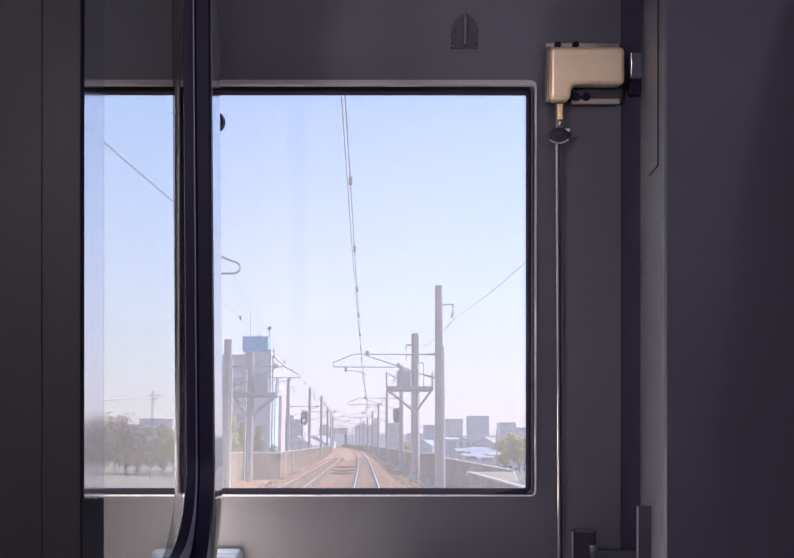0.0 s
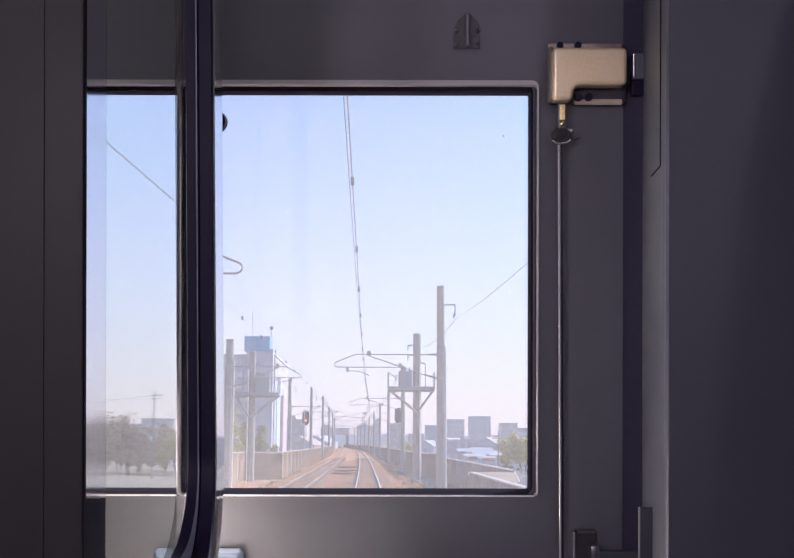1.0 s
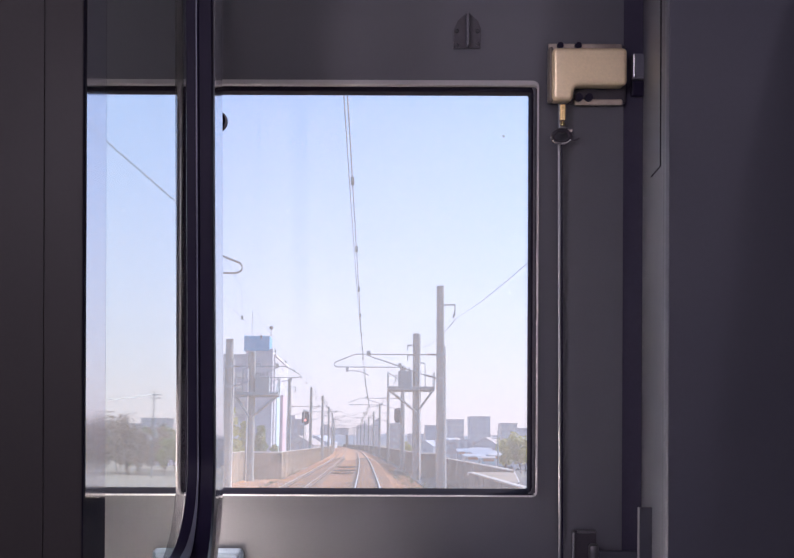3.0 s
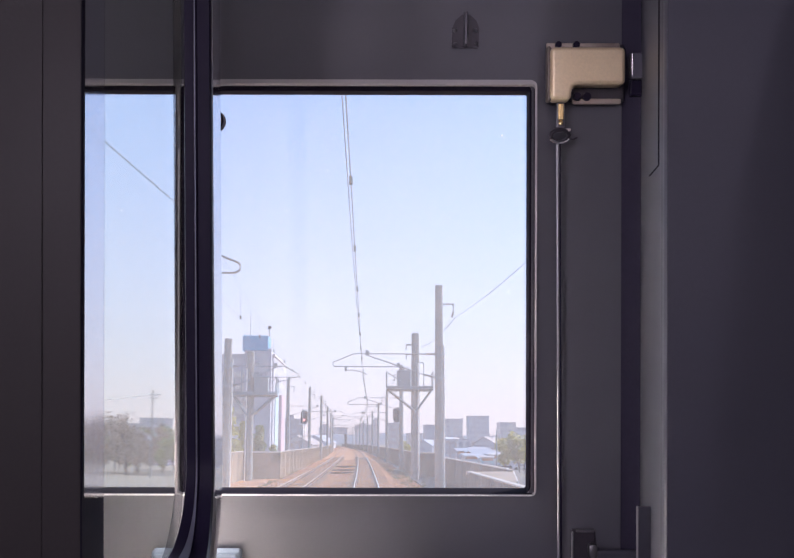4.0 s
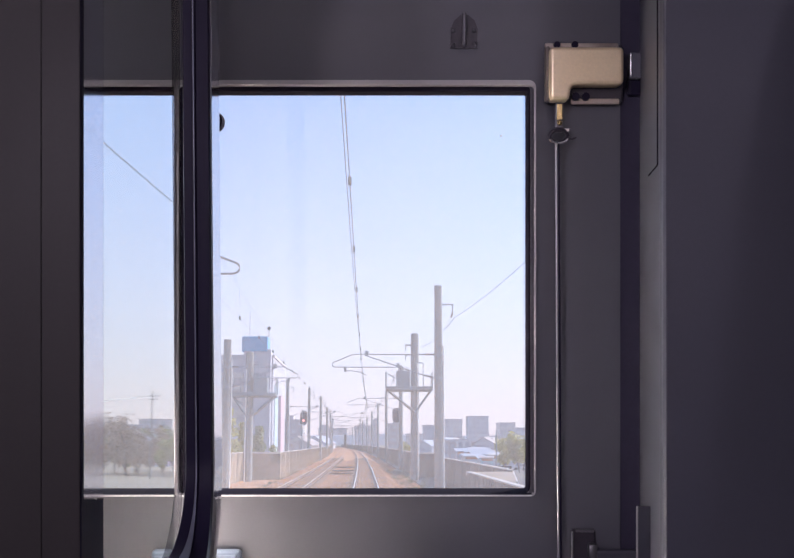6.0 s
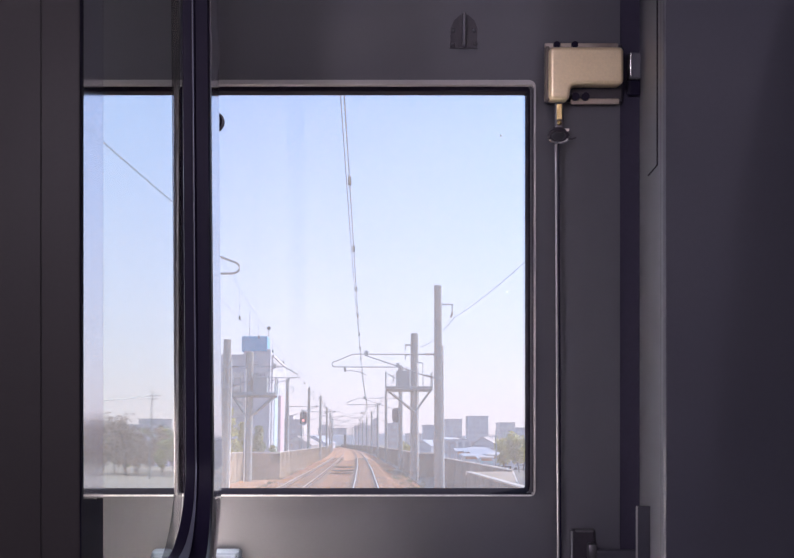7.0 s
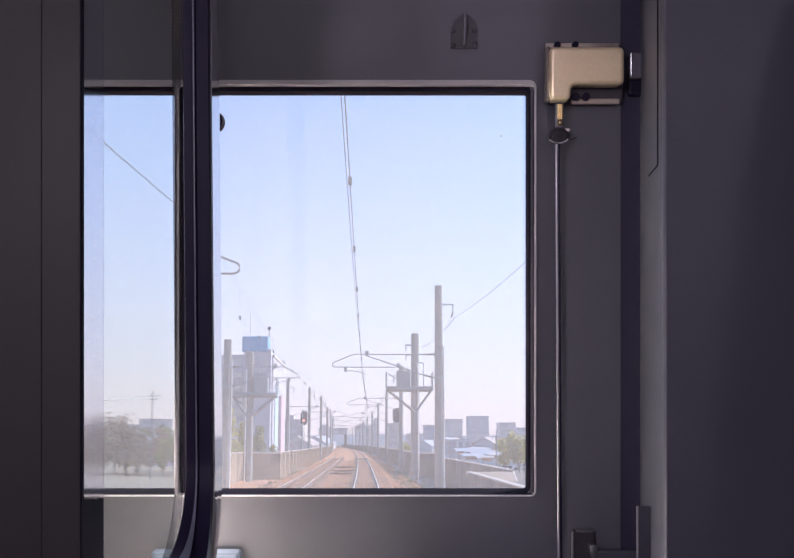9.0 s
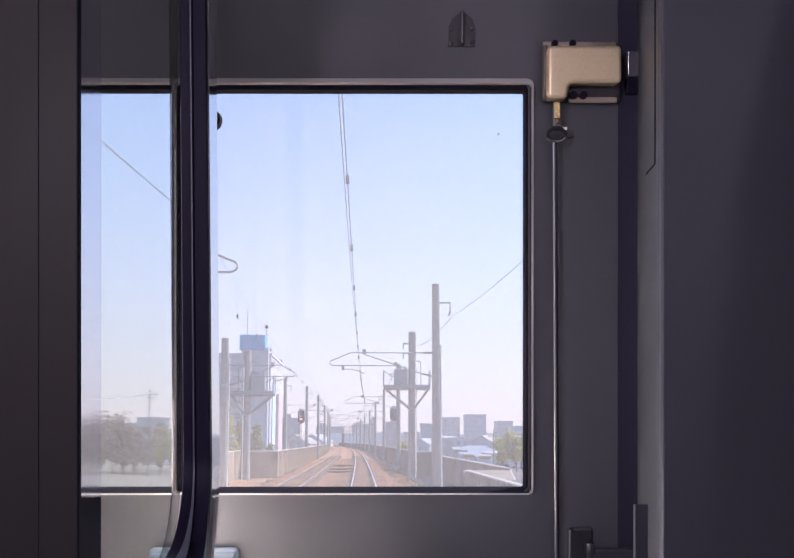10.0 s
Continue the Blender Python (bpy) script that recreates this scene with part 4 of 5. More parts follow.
def wire(name, points, r, label, n=5):
    ob = link_mesh(name, tube(bmesh.new(), points, r, n), M_WIRE, True)
    return tagged(ob, label, "wire", "overhead wires")


def span_points(a, b, sag, n=14):
    a, b = Vector(a), Vector(b)
    return [a.lerp(b, k / n) - Vector((0, 0, sag * 4 * (k / n) * (1 - k / n))) for k in range(n + 1)]


def contact_line(x0, stations, swing):
    prev = None
    for k, d in enumerate(stations):
        x = x0 + bend(d) + (swing[k] if k < len(swing) else 0.2 * (-1) ** k)
        here = (x, d)
        if prev:
            thick = (1 + d / 150) * (1.0 if x0 > -1 else 0.45)
            wire("messenger_wire", span_points((prev[0] - (0.09 if prev[1] < 1 else 0.03), prev[1], 6.2), (x - 0.03, d, 6.2), 0.75), 0.005 * thick, "thin dark messenger wire over the track")
            wire("contact_wire", span_points((prev[0], prev[1], 5.14), (x, d, 5.14), 0.02), 0.0052 * thick, "thin dark contact wire over the track")
            if d < (260 if x0 > -1 else 170):
                for j in range(3 if d < 60 else 1, 10):
                    f = j / 10 if d > 60 else 0.26 + (j - 3) * 0.092
                    p = Vector((prev[0], prev[1], 5.13)).lerp(Vector((x, d, 5.13)), f)
                    q = 6.2 - 0.75 * 4 * f * (1 - f)
                    drop = root("dropper", Matrix.Translation(p), "thin dropper wire with a clip", "dropper", "droppers")
                    part("dropper_wire", tube(bmesh.new(), [(0, 0, 0), (-0.03, 0, q - p.z)], 0.0035 * thick, 5), M_WIRE, drop)
                    part("clip", box(bmesh.new(), -0.022, 0.022, -0.035, 0.035, -0.03, 0.07, bevel=0.008), M_WIRE, drop)
        prev = here


contact_line(0.0, RIGHT, (-0.21, -0.22, 0.35, -0.15))
contact_line(-3.45, [-28.0, 22.0, 72.0, 122.0, 166.0] + LEFT[4:], (-0.2, 0.2))
wire("earth_wire", span_points((3.85, -50.0, 7.85), (4.03, 49.6, 7.85), 1.8, 40), 0.009, "thin dark earth wire sagging between poles")
wire("earth_wire", span_points((4.03, 49.6, 7.85), (3.8, 77.7, 8.95), 0.25), 0.016, "thin dark earth wire sagging between poles")
for k in range(3, 9):
    a, b = LEFT[k], LEFT[k + 1]
    wire("feeder_wire", span_points((-5.7 + bend(a), a, 7.8), (-5.7 + bend(b), b, 7.8), 0.8), 0.02, "thin dark feeder wire along the line")
    a, b = RIGHT[k - 1], RIGHT[k]
    wire("earth_wire", span_points((2.7 + bend(a), a, 7.85), (2.7 + bend(b), b, 7.85), 0.8), 0.02, "thin dark earth wire along the line")


for k, (a, b) in enumerate(((-46.0, -0.4), (-102.0, -46.0), (-150.0, -102.0))):
    for x in (0.0, -3.45):
        wire("messenger_wire", span_points((x - 0.2, a, 6.2), (x - 0.2, b, 6.2), 0.7), 0.007, "thin dark messenger wire over the track")
        wire("contact_wire", span_points((x - 0.2, a, 5.14), (x - 0.2, b, 5.14), 0.02), 0.007, "thin dark contact wire over the track")


# ---- lattice portal over the line ----
def lattice(parent, name, p, q, size):
    """A square lattice girder from p to q: four chords and zigzag braces on its four faces."""
    p, q = Vector(p), Vector(q)
    way = (q - p).normalized()
    side = way.cross(Vector((0, 1, 0)))
    if side.length < 0.1:
        side = way.cross(Vector((1, 0, 0)))
    side.normalize()
    over = side.cross(way)
    h = size / 2
    corners = [side * a + over * b for a, b in ((h, h), (h, -h), (-h, -h), (-h, h))]
    girder = part(name, bar(bmesh.new(), p + corners[0], q + corners[0], 0.07), M_GALV, parent)
    for c in corners[1:]:
        part("chord", bar(bmesh.new(), p + c, q + c, 0.07), M_GALV, girder)
    n = max(2, round((q - p).length / size))
    for f in range(4):
        bm = bmesh.new()
        for k in range(n):
            a, b = (corners[f], corners[(f + 1) % 4]) if k % 2 == 0 else (corners[(f + 1) % 4], corners[f])
            bar(bm, p.lerp(q, k / n) + a, p.lerp(q, (k + 1) / n) + b, 0.04)
        part("bracing", bm, M_GALV, girder)
    return girder


portal = root("lattice_portal", Matrix.Identity(4), "grey steel lattice portal spanning both tracks", "portal")
for y in (-13.0, -1.7):
    for x in (5.2, -10.6):
        lattice(portal, "column", (x, y, GROUND), (x, y, 9.4), 0.5)
    lattice(portal, "girder", (-10.6, y, 9.2), (5.2, y, 9.2), 0.5)
for x in (5.2, -10.6):
    lattice(portal, "side_girder", (x, -13.0, 9.9), (x, -1.7, 9.9), 0.6)

# ---- signals ----
def signal(x, d, foot, head_z, back, lit):
    sig = root("railway_signal", spot(x, d), "railway signal head on a slim post" if not lit else "railway signal head showing red", "signal", "railway signals")
    part("post", tube(bmesh.new(), [(0, 0, foot), (0, 0, head_z + 1.0)], 0.08, 10), M_GALV, sig, smooth=True)
    plate_pts = [(p[0], p[1]) for p in loop_points(-0.42, 0.42, -0.85, 0.85, 0.41)]
    bm = plate([(p[0] - 0.45 * back, p[1] + head_z) for p in plate_pts], -0.05, 0.05)
    board = part("backboard", bm, M_PANEL, sig, "dark oval backboard")
    part("housing", solid(-0.45 * back - 0.16, -0.45 * back + 0.16, 0.05, 0.4, head_z - 0.5, head_z + 0.5, bevel=0.03), M_PANEL, board)
    if lit:
        bm = bmesh.new()
        bmesh.ops.create_cone(bm, cap_ends=True, segments=16, radius1=0.13, radius2=0.13, depth=0.04, matrix=Matrix.Translation((-0.45 * back, -0.08, head_z - 0.3)) @ pose(0, 0, 0, 90))
        part("lens", bm, M_RED, board, "glowing red lens")
    bm = bmesh.new()
    for k in range(12):
        bar(bm, (-0.25, 0.1, foot + 1.5 + 0.3 * k), (0.25, 0.1, foot + 1.5 + 0.3 * k), 0.03)
    for e in (-0.25, 0.25):
        bar(bm, (e, 0.1, foot + 1.4), (e, 0.1, head_z - 0.6), 0.04)
    part("ladder", bm, M_GALV, sig)
    return sig


signal(4.3, 124.0, -0.74, 5.2, 1, False)
signal(-7.3, 130.0, -0.74, 5.0, -0.4, True)

# small lineside fittings on the walkway
for x, d in ((2.75, 92.0), (-5.3, 95.0)):
    cab = root("trackside_box", spot(x, d, -0.72), "small grey trackside cable box on the walkway", "box", "trackside boxes")
    part("case", solid(-0.25, 0.25, -0.2, 0.2, 0, 0.45, bevel=0.03), M_CONC, cab)
    part("lid", solid(-0.28, 0.28, -0.23, 0.23, 0.452, 0.50, bevel=0.015), M_COPING, cab)
for x in (3.7,):
    tagged(link_mesh("cable_trough", sweep_line([(x - 0.22, -0.74), (x + 0.22, -0.74), (x + 0.22, -0.60), (x - 0.22, -0.60)], along(BACK_END, 500, 4)), M_CONC), "grey concrete cable trough beside the track", "trough")
for d in (77.2, 84.4, 96.8):
    board = root("crossing_board", spot(-1.7, d, -0.22), "weathered timber between the tracks", "board", "boards between the tracks")
    part("timber", solid(-0.85, 0.85, -0.14, 0.14, 0, 0.14, bevel=0.01), M_RAIL, board)

# ---- ground ----
bm = bmesh.new()
grid = [-4000, -1500, -700, -300, -150, -80, -40, -12, 12, 40, 80, 150, 300, 700, 1500, 4000]
rows = [[bm.verts.new((x, y, GROUND)) for x in grid] for y in (-300, -60, 0, 60, 120, 250, 500, 1000, 2000, 4500)]
for a, b in zip(rows, rows[1:]):
    for k in range(len(grid) - 1):
        bm.faces.new((a[k], a[k + 1], b[k + 1], b[k]))
tagged(link_mesh("ground", bm, M_GROUND), "flat dry spring ground with pale grass and bare earth", "ground", kind="structure")
for name, x0, x1, y0, y1 in (("road", 22, 30, 60, 600), ("pavement", 26, 46, 225, 290)):
    tagged(link_mesh(name.split(".")[0], solid(x0, x1, y0, y1, GROUND, GROUND + 0.02), M_ROAD), "worn grey asphalt beside the viaduct", name.split(".")[0], kind="structure")


# ---- buildings ----
def building(name, x0, x1, d0, d1, top, material, storeys, bays, label, roof_box=None, bands=False, category="building"):
    """Walls with sunk windows on the side that faces the line, ribs between storeys and a roof."""
    house = root(name, pose((x0 + x1) / 2, d0, GROUND), label, category, "buildings beyond the line")
    w, h, dep = x1 - x0, top - GROUND, d1 - d0
    wall = part("wall", solid(-w / 2, w / 2, 0, dep, 0, h), material, house)
    part("roof", solid(-w / 2 - 0.3, w / 2 + 0.3, -0.3, dep + 0.3, h + 0.004, h + 0.5), M_ROOF, house)
    fh, bw = h / storeys, w / bays
    shared = {}
    for i in range(storeys):
        if bands:
            part("balcony", solid(-w / 2 + 0.2, w / 2 - 0.2, -1.2, -0.01, i * fh + 0.1, i * fh + 1.2), material, house)
        for j in range(bays):
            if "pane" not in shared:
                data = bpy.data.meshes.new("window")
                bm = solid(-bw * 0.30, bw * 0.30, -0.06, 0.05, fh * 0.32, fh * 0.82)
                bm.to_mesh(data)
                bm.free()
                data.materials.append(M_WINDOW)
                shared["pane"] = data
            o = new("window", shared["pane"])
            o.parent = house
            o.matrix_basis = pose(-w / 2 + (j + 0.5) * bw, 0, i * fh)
    side = 1 if (x0 + x1) / 2 < 0 else -1
    deps = max(2, round(dep / 4))
    data = bpy.data.meshes.new("window")
    bm = solid(-0.06, 0.06, -dep / deps * 0.28, dep / deps * 0.28, fh * 0.32, fh * 0.82)
    bm.to_mesh(data)
    bm.free()
    data.materials.append(M_WINDOW)
    for i in range(storeys):
        for j in range(deps):
            o = new("window", data)
            o.parent = house
            o.matrix_basis = pose(side * w / 2, (j + 0.5) * dep / deps, i * fh)
    if roof_box:
        a, b, hh, m = roof_box
        part("roof_house", solid(a, b, 1.0, dep * 0.6, h + 0.5, h + 0.5 + hh), m, house)
    return house


apart = building("apartment_block", -33.5, -20.5, 228, 262, 20.2, M_APART, 9, 4, "pale grey apartment block with balconies and blue rooftop sign box", bands=False)
part("stair_tower", solid(0.6, 6.2, -2.5, 3.0, 0, 24.3 - GROUND - 2.6), M_APART, apart, "pale grey stair tower")
part("sign_box", solid(0.1, 5.5, -2.8, 3.2, 21.2 - GROUND, 24.4 - GROUND, bevel=0.08), M_BLUE, apart, "blue painted rooftop sign box")
part("antenna", tube(bmesh.new(), [(1.4, 0, 24.4 - GROUND), (1.4, 0, 30.0 - GROUND)], 0.07, 6), M_GALV, apart)
part("lamp_mast", tube(bmesh.new(), [(5.5, 0, 24.4 - GROUND), (5.5, 0, 26.4 - GROUND)], 0.10, 6), M_GALV, apart)
bm = bmesh.new()
bmesh.ops.create_uvsphere(bm, u_segments=12, v_segments=8, radius=0.42, matrix=Matrix.Translation((5.5, 0, 26.4 - GROUND)))
part("lamp_globe", bm, M_PANEL, apart, smooth=True)
for k in range(8):
    part("balcony", solid(-6.5, 0.4, -1.6, -0.01, 2.6 * k + 2.0, 2.6 * k + 3.1), M_WHITEWALL, apart, "white balcony front")
bm = solid(6.25, 6.75, 3.5, 12, 0, 19.0)
part("aqua_panel", bm, M_AQUA, apart, "aqua painted end panel")
bm = solid(6.55, 7.4, 12.0, 20, 0, 17.0)
part("pink_panel", bm, M_PINK, apart, "pink painted end panel")

rng = random.Random(4)
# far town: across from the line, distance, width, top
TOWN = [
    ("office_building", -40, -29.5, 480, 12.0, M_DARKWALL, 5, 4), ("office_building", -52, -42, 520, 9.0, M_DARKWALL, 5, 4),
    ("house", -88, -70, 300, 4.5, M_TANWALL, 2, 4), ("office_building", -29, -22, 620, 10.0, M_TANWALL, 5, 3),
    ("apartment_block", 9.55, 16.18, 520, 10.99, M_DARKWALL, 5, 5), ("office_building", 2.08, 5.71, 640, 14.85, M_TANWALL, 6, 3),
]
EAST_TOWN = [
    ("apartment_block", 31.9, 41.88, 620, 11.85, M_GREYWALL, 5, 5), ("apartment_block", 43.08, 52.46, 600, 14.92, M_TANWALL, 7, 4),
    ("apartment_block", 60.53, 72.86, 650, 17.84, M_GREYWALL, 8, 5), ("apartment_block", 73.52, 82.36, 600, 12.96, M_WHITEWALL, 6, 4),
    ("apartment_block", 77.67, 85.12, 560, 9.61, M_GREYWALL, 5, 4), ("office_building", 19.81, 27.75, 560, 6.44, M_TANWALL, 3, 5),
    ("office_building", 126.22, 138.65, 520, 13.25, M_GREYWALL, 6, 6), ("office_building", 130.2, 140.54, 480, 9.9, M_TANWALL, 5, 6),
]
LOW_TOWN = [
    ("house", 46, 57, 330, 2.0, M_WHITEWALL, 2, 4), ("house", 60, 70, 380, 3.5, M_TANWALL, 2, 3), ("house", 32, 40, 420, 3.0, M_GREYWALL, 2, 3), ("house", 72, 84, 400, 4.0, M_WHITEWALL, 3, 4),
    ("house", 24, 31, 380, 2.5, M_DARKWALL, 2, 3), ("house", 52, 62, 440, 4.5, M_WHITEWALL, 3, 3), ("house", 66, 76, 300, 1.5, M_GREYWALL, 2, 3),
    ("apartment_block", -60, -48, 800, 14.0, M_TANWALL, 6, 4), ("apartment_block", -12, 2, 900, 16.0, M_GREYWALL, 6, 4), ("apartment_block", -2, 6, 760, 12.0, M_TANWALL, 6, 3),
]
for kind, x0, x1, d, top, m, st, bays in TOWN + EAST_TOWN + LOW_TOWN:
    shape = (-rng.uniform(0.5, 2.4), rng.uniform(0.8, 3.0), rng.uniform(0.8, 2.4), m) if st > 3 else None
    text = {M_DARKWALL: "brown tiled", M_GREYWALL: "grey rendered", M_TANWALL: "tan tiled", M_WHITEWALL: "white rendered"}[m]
    building(kind, x0, x1, d, d + 16, top, m, st, bays, f"{text} town building with rows of haze-paled windows", roof_box=None if x0 > 25 else shape, category="house" if kind == "house" else "building")

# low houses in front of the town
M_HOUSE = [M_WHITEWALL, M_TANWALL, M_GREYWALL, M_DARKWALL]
# house roofs likewise paled, the haze put into their colour
M_TILES = mat("haze_paled_roof_tiles", (0.52, 0.46, 0.44), 0.8, 0, 0.2, 1.0, 5, 0.2)
M_TIN = mat("haze_paled_roof_tin", (0.50, 0.53, 0.58), 0.5, 0.1, 0.15, 1.0, 5, 0.1)


def gable_house(x, d, w, dep, eaves, m, roof, turn):
    house = root("house", pose(x, d, GROUND, 0, 0, turn), "small gabled town house beyond the line", "house", "houses beyond the line")
    part("wall", solid(-w / 2, w / 2, 0, dep, 0, eaves), m, house)
    rise = w * 0.28
    prof = [(-w / 2 - 0.4, eaves - 0.1), (0, eaves + rise), (w / 2 + 0.4, eaves - 0.1), (w / 2 + 0.4, eaves + 0.1), (0, eaves + rise + 0.25), (-w / 2 - 0.4, eaves + 0.1)]
    part("roof", plate(prof, -0.4, dep + 0.4), roof, house)
    part("gable", plate([(-w / 2, eaves), (w / 2, eaves), (0, eaves + rise)], 0.0, dep), m, house)
    for j in range(3):
        for i in range(2):
            part("window", solid(-w / 2 + w * (0.14 + 0.27 * j), -w / 2 + w * (0.32 + 0.27 * j), -0.06, 0.04, 0.9 + eaves * 0.48 * i, 2.1 + eaves * 0.48 * i), M_WINDOW, house)


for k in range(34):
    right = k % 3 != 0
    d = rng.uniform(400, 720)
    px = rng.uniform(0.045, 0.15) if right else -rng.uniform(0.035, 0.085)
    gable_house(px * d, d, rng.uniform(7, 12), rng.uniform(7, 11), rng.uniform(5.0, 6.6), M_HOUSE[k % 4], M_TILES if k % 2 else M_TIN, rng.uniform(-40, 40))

# a second apartment block and a gabled warehouse farther back along the line
building("apartment_block", -34, -20, -40, -22, 11.0, M_TANWALL, 5, 5, "beige apartment block with stacked balconies beside the line", bands=True)
gable_house(24, -75, 16, 24, 7.0, M_GREYWALL, M_ROOF, 8)

# station footbridge over the line, far along the curve
bridge = root("footbridge", spot(-1.7, 760), "grey station footbridge spanning the tracks", "bridge")
part("span", solid(-3, 12, 0, 6, 8.0, 12.0), M_GREYWALL, bridge)
part("roof", solid(-4, 13, -0.5, 6.5, 12.004, 12.6), M_ROOF, bridge)
for x in (-2, 11):
    part("pier", solid(x - 0.8, x + 0.8, 1, 5, GROUND, 8.0), M_CONC, bridge)

# far hills
bm = bmesh.new()
prev = None
for k in range(81):
    x = -2600 + 65 * k
    h = 24 + 30 * noise.noise((k * 0.11, 0.3, 2)) + 9 * noise.noise((k * 0.5, 1.0, 2))
    here = [bm.verts.new((x, 3600 - 200, GROUND - 1)), bm.verts.new((x, 3600, h)), bm.verts.new((x, 3900, GROUND - 1))]
    if prev:
        for a in range(2):
            bm.faces.new((prev[a], here[a], here[a + 1], prev[a + 1]))
    prev = here
tagged(link_mesh("backdrop_hills", bm, M_HILL, True), "low hills coloured haze-blue along the horizon", "hills", kind="structure")


# ---- trees ----
def tree(x, d, height, spread, leaf, density, seed, label, z=GROUND, leaf_size=0.28):
    rnd = random.Random(seed)
    plant = root("tree", pose(x, d, z, 0, 0, rnd.uniform(0, 360)), label, "tree", "trees beside the line")
    bm = bmesh.new()
    tips = []

    def limb(p, way, length, r, depth):
        pts, q, v = [p.copy()], p.copy(), way.copy()
        for _ in range(3):
            v = (v + Vector((rnd.uniform(-0.25, 0.25), rnd.uniform(-0.25, 0.25), rnd.uniform(-0.05, 0.2)))).normalized()
            q = q + v * (length / 3)
            pts.append(q.copy())
        tube(bm, pts, r, 5 if depth else 8, r * 0.55, ends=False)
        if depth >= 3:
            tips.extend(pts[1:])
            return
        for k in range(4 if depth else 7):
            start = pts[1 + k % 3]
            a = rnd.uniform(0, 2 * math.pi)
            out = Vector((math.cos(a), math.sin(a), rnd.uniform(0.1, 0.9))).normalized()
            limb(start, (out * spread + v * 0.5).normalized(), length * rnd.uniform(0.45, 0.65), r * 0.5, depth + 1)

    limb(Vector((0, 0, 0)), Vector((0, 0, 1)), height * 0.55, height * 0.018, 0)
    part("trunk", bm, M_BARK, plant, smooth=True)
    bm = bmesh.new()
    for t in tips:
        for _ in range(density):
            c = t + Vector((rnd.gauss(0, 0.4), rnd.gauss(0, 0.4), rnd.gauss(0, 0.35))) * (height / 9)
            a, b = Vector((rnd.gauss(0, 1), rnd.gauss(0, 1), rnd.gauss(0, 1))).normalized(), Vector((rnd.gauss(0, 1), rnd.gauss(0, 1), rnd.gauss(0, 1))).normalized()
            s = leaf_size * rnd.uniform(0.6, 1.3)
            v = [bm.verts.new(c + a * s), bm.verts.new(c + b * s * 0.7), bm.verts.new(c - a * s), bm.verts.new(c - b * s * 0.7)]
            bm.faces.new(v)
    data = bpy.data.meshes.new("crown")
    bm.to_mesh(data)
    bm.free()
    data.materials.append(leaf)
    crown = new("crown", data)
    crown.parent = plant
    return plant


def conifer(x, d, height, width, leaf, seed, label):
    """Narrow conifer: a straight tapered trunk, whorls of drooping branches and sprays of short needles along them."""
    rnd = random.Random(seed)
    plant = root("tree", pose(x, d, GROUND), label, "tree", "trees beside the line")
    wood, spray = bmesh.new(), bmesh.new()
    tube(wood, [(0, 0, 0), (0, 0, height * 0.5), (0, 0, height)], height * 0.016, 8, 0.02)
    z = height * 0.12
    while z < height * 0.98:
        reach = width * (1 - z / height) ** 0.8 + 0.1
        for _ in range(7):
            a, r = rnd.uniform(0, 2 * math.pi), reach * rnd.uniform(0.55, 1.15)
            out = Vector((math.cos(a), math.sin(a), 0))
            tip = out * r + Vector((0, 0, z - 0.30 * r + rnd.uniform(-0.1, 0.2)))
            tube(wood, [(0, 0, z), out * r * 0.5 + Vector((0, 0, z + 0.05 * r)), tip], 0.03, 4, 0.01, ends=False)
            for k in range(int(10 + 16 * r)):
                f = rnd.uniform(0.15, 1.0)
                c = Vector((0, 0, z)).lerp(tip, f) + Vector((rnd.gauss(0, 0.13), rnd.gauss(0, 0.13), rnd.gauss(-0.08, 0.1)))
                u = (out * rnd.uniform(0.2, 1) + Vector((rnd.gauss(0, 0.6), rnd.gauss(0, 0.6), rnd.gauss(-0.3, 0.4)))).normalized() * rnd.uniform(0.12, 0.24)
                v = u.cross(Vector((rnd.gauss(0, 1), rnd.gauss(0, 1), rnd.gauss(0, 1)))).normalized() * 0.07
                spray.faces.new([spray.verts.new(c + e) for e in (u, v, -u, -v)])
        z += height * rnd.uniform(0.03, 0.05)
    part("trunk", wood, M_BARK, plant, smooth=True)
    data = bpy.data.meshes.new("crown")
    spray.to_mesh(data)
    spray.free()
    data.materials.append(leaf)
    new("crown", data).parent = plant
    return plant


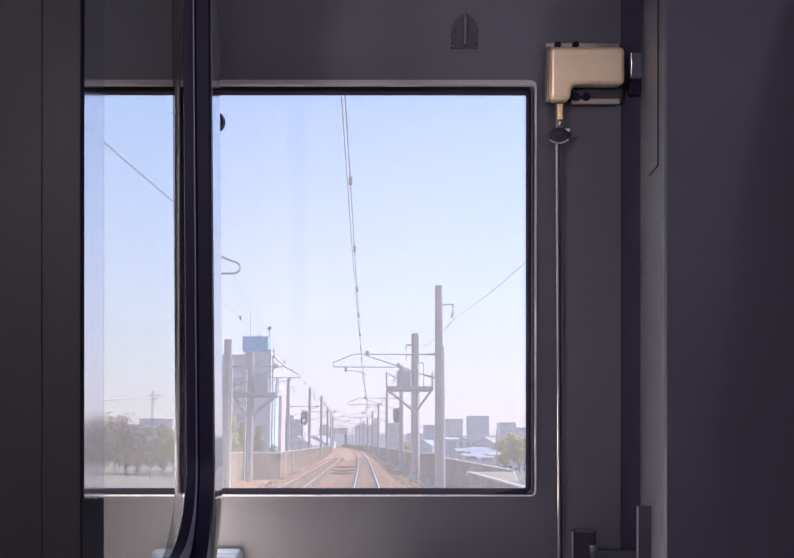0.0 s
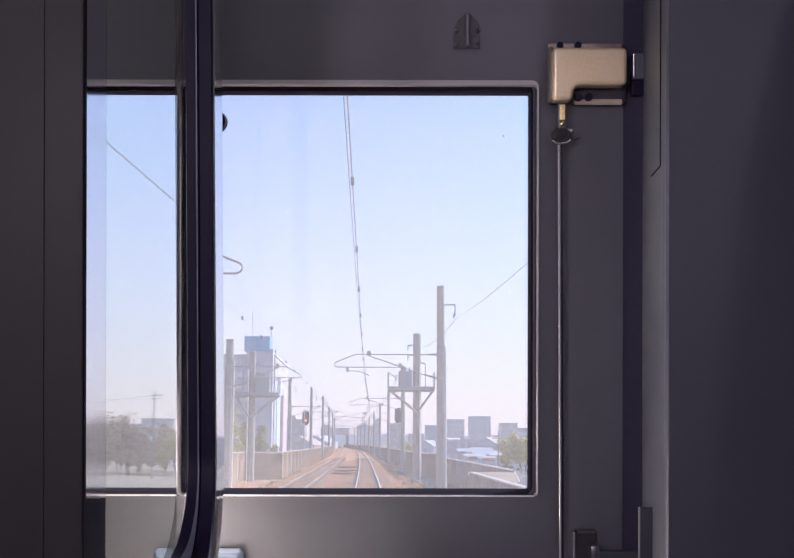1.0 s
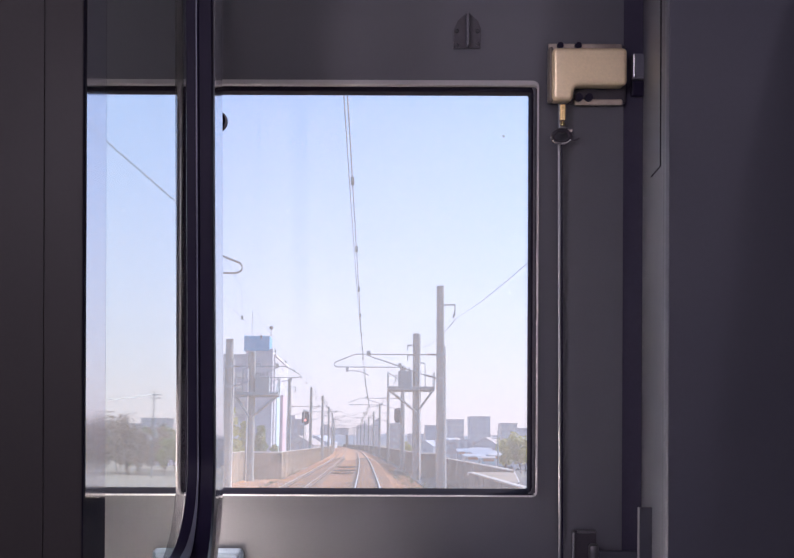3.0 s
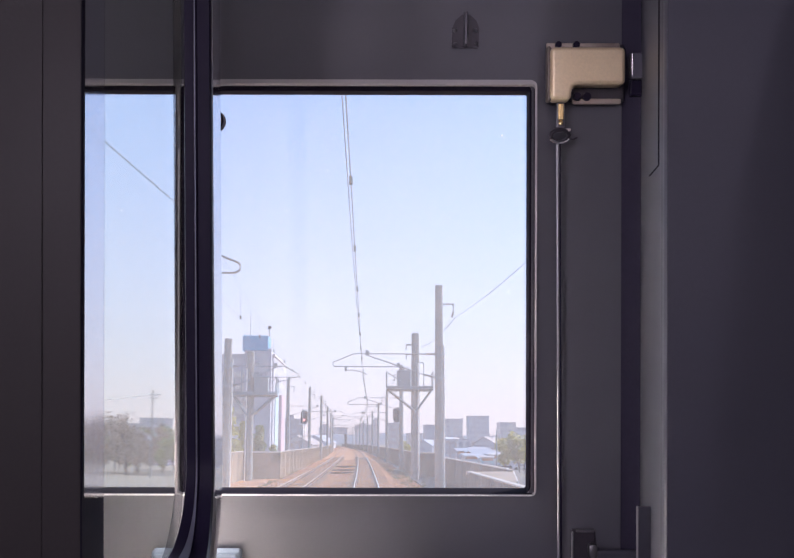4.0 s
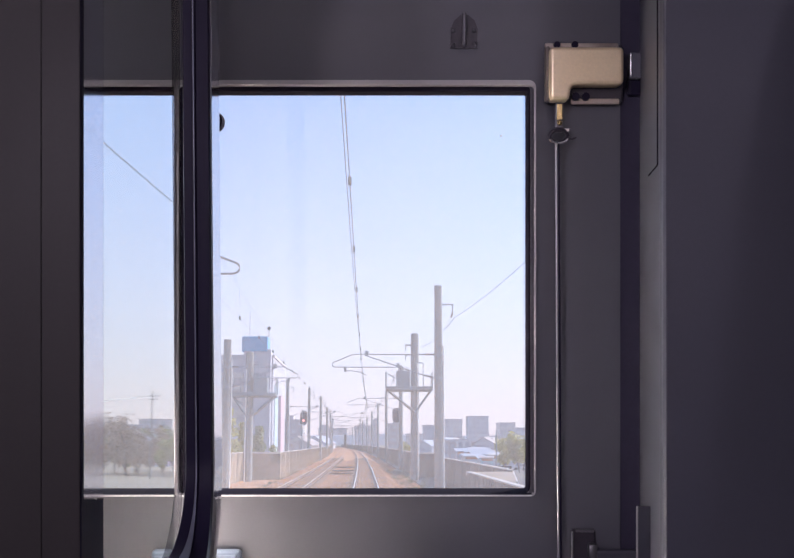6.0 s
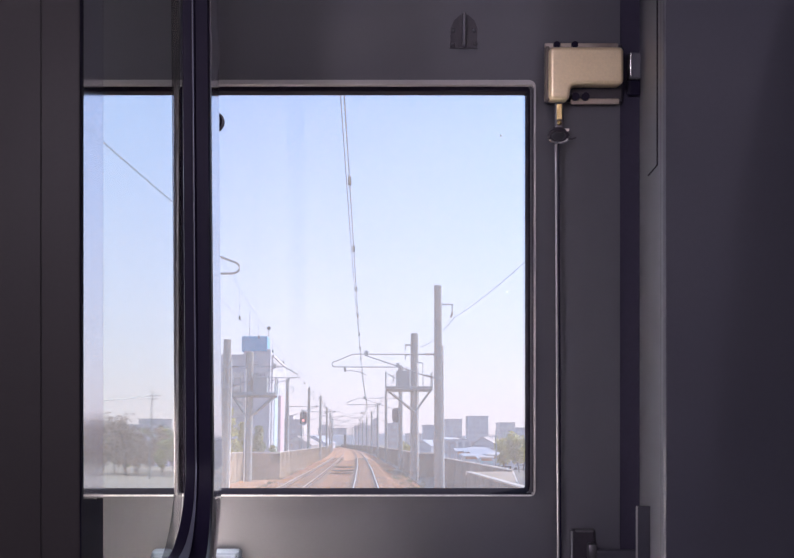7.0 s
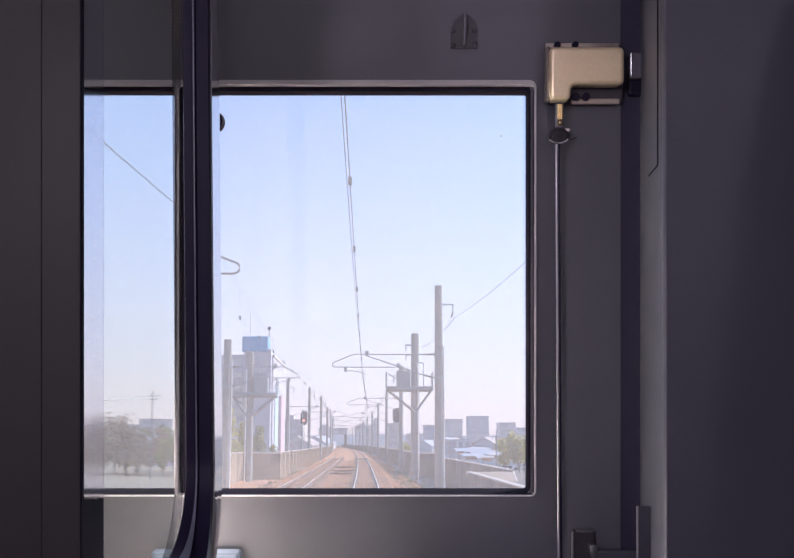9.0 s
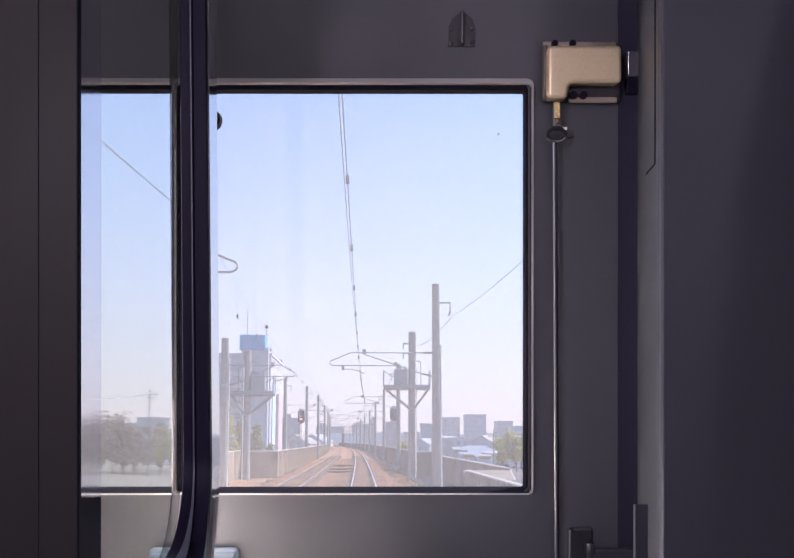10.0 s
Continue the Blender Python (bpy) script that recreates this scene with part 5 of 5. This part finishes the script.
conifer(-13.0, 100, 10.2, 2.3, M_LEAF, 11, "narrow yellow-green conifer behind the parapet")
conifer(-12.2, 104, 8.6, 2.0, M_LEAF, 12, "narrow yellow-green conifer behind the parapet")
conifer(-10.2, 100, 8.4, 2.1, M_EVERGREEN, 13, "dark green conifer behind the parapet")
conifer(-9.4, 106, 6.4, 1.3, M_EVERGREEN, 14, "dark green conifer behind the parapet")
LINE_TREES = [(-19.5, 124, 11.0, 0.9, M_LEAF, 6, "young yellow-green tree behind the parapet")]
ROAD_TREES = [
    (68, 225, 13, 1.0, M_BUD, 3, "bare budding tree beside the road"),
    (62, 232, 11, 1.0, M_BUD, 4, "bare budding tree beside the road"),
    (58, 240, 11, 1.0, M_BUD, 4, "bare budding tree beside the road"),
    (73, 238, 12, 1.0, M_BUD, 3, "bare budding tree beside the road"),
    (57, 246, 10, 1.0, M_EVERGREEN, 8, "dull green tree beside the road"),
    (63, 262, 10, 1.0, M_EVERGREEN, 8, "dull green tree beside the road"),
    (54, 256, 9, 1.0, M_EVERGREEN, 8, "dull green tree beside the road"),
    (60, 218, 12, 1.0, M_BUD, 4, "bare budding tree beside the road"),
    (65, 244, 12, 1.0, M_BUD, 4, "bare budding tree beside the road"),
    (70, 252, 13, 1.0, M_BUD, 4, "bare budding tree beside the road"),
    (76, 236, 12, 1.0, M_BUD, 4, "bare budding tree beside the road"),
    (78, 262, 13, 1.0, M_BUD, 4, "bare budding tree beside the road"),
    (54, 238, 10, 1.0, M_EVERGREEN, 7, "dull green tree beside the road"),
]
thicket = random.Random(31)
for k in range(16):
    ROAD_TREES.append((thicket.uniform(52, 80), thicket.uniform(214, 236), thicket.uniform(6.0, 9.0), 1.2, M_BUD if k % 3 else M_EVERGREEN, 6, "low budding thicket tree beside the road" if k % 3 else "dull green thicket tree beside the road"))
BACK_TREES = [
    (7.5, -52, 10, 0.9, M_LEAF, 5, "tall yellow-green tree beside the parapet"),
    (10.5, -38, 8, 0.9, M_BUD, 4, "bare budding tree beside the parapet"),
    (9.0, -72, 8, 0.9, M_LEAF, 6, "yellow-green tree beside the parapet"),
    (-12.0, -22, 11, 0.9, M_EVERGREEN, 8, "dull green tree behind the parapet"),
    (-13.0, -6, 12, 0.9, M_LEAF, 8, "young green tree behind the parapet"),
    (-12.5, 22, 11, 0.9, M_EVERGREEN, 8, "dull green tree behind the parapet"),
    (-14.0, -60, 10, 0.9, M_EVERGREEN, 8, "dull green tree behind the parapet"),
    (33, 235, 9, 0.9, M_LEAF, 9, "yellow-green tree beyond the parapet"),
    (30.2, 240, 7.6, 0.9, M_LEAF, 8, "yellow-green tree beyond the parapet"),
    (36, 250, 8, 0.9, M_LEAF, 7, "yellow-green tree beyond the parapet"),
    (12, 330, 7, 0.9, M_LEAF, 6, "yellow-green tree beyond the parapet"),
]
for k, (x, d, h, sp, leaf, n, label) in enumerate(LINE_TREES + ROAD_TREES + BACK_TREES):
    near = 0 < d < 200
    tree(x, d, h, sp, leaf, n * 4 if near else n, 40 + k, label, leaf_size=0.15 if near else 0.28)


# ---- utility poles and cars ----
def utility_pole(x, d, height):
    pole = root("utility_pole", pose(x, d, GROUND), "slim grey utility pole with crossarms", "pole", "utility poles")
    part("shaft", tube(bmesh.new(), [(0, 0, 0), (0, 0, height)], 0.17, 10, 0.10), M_POLE, pole, smooth=True)
    for k, zz in enumerate((height - 1.0, height - 1.6)):
        part("crossarm", solid(-1.6 + 0.4 * k, 0.7, -0.05, 0.05, zz, zz + 0.1), M_GALV, pole)
        for e in (-1.4 + 0.4 * k, -0.7, 0.55):
            part("insulator", tube(bmesh.new(), [(e, 0, zz + 0.1), (e, 0, zz + 0.32)], 0.06, 6, 0.04), M_PORCELAIN, pole)
    return pole


utility_pole(49.4, 195, 16.0)
utility_pole(39.0, 235, 11.0)
utility_pole(25.0, 210, 9.0)
wire("street_wire", span_points((49.4, 195, 10.6), (95, 230, 10.6), 0.8), 0.05, "dark street wire between utility poles")


def parked_car(x, d, turn, paint, label):
    car = root("parked_car", pose(x, d, GROUND + 0.02, 0, 0, turn), label, "car", "parked cars")
    side = [(-2.1, 0.3), (2.1, 0.3), (2.1, 0.75), (1.2, 0.92), (0.7, 1.42), (-1.3, 1.45), (-1.9, 0.95), (-2.1, 0.85)]
    body = part("body", plate(side, -0.82, 0.82), paint, car)
    part("side_glass", plate([(1.0, 0.95), (0.62, 1.36), (-1.2, 1.38), (-1.65, 0.97)], -0.83, 0.83), M_WINDOW, body)
    for wx in (-1.3, 1.3):
        for wy in (-0.75, 0.75):
            bm = bmesh.new()
            bmesh.ops.create_cone(bm, cap_ends=True, segments=16, radius1=0.32, radius2=0.32, depth=0.2, matrix=Matrix.Translation((wx, wy, 0.32)) @ pose(0, 0, 0, 90))
            part("wheel", bm, M_TYRE, car)


LOT = [(29, 262, 5), (33.5, 263, 0), (37, 261, 3), (31, 275, 90), (40, 270, 0)]
LOT += [(rng.uniform(0.085, 0.145) * d, d, rng.uniform(-20, 20)) for d in (285, 298, 306, 318, 327, 338, 346, 352, 361, 372)]
for k, (x, d, t) in enumerate(LOT):
    white = k % 2 == 0
    parked_car(x, d, t, M_CARWHITE if white else M_CARDARK, "white parked car on the asphalt lot" if white else "dark parked car on the asphalt lot")


# ---- sheds and hoardings among the houses ----
def shed(x, d, w, h, wall, roof, label):
    """Low flat shed with a sloping roof, a roller shutter and a sign board along its front."""
    hut = root("shed", pose(x, d, GROUND, 0, 0, rng.uniform(-12, 12)), label, "shed", "sheds beyond the parapet")
    part("wall", solid(-w / 2, w / 2, 0, w * 0.7, 0, h), wall, hut)
    bm = solid(-w / 2 - 0.3, w / 2 + 0.3, -0.4, w * 0.7 + 0.3, h + 0.004, h + 0.16)
    for v in bm.verts:
        v.co.z += 0.14 * (v.co.y + 0.4)
    part("roof", bm, roof, hut)
    part("shutter", solid(-w * 0.3, w * 0.1, -0.05, 0.02, 0, h * 0.7), M_GREYWALL, hut, "grey roller shutter")
    part("sign_board", solid(-w * 0.45, w * 0.45, -0.12, -0.03, h * 0.76, h * 0.98), rng.choice((M_WHITEWALL, M_ORANGE, M_BLUE)), hut, "painted sign board")


M_ORANGE = mat("orange_painted_board", (0.62, 0.33, 0.20), 0.6, 0, 0.1, 0.4, 4, 0.05)
for k in range(16):
    d = rng.uniform(285, 420)
    shed(rng.uniform(0.075, 0.15) * d, d, rng.uniform(5, 9), rng.uniform(2.8, 4.6), M_HOUSE[(k * 3) % 4], M_TIN if k % 2 else M_ROOF, "low workshop shed with a painted sign board")
for k in range(14):
    d = rng.uniform(250, 340)
    shed(rng.uniform(0.088, 0.142) * d, d, rng.uniform(2.5, 5), rng.uniform(2.4, 3.8), (M_WHITEWALL, M_ORANGE, M_AQUA, M_WHITEWALL)[k % 4], (M_WHITEWALL, M_TIN, M_TILES)[k % 3], "small painted kiosk shed with a sign board")
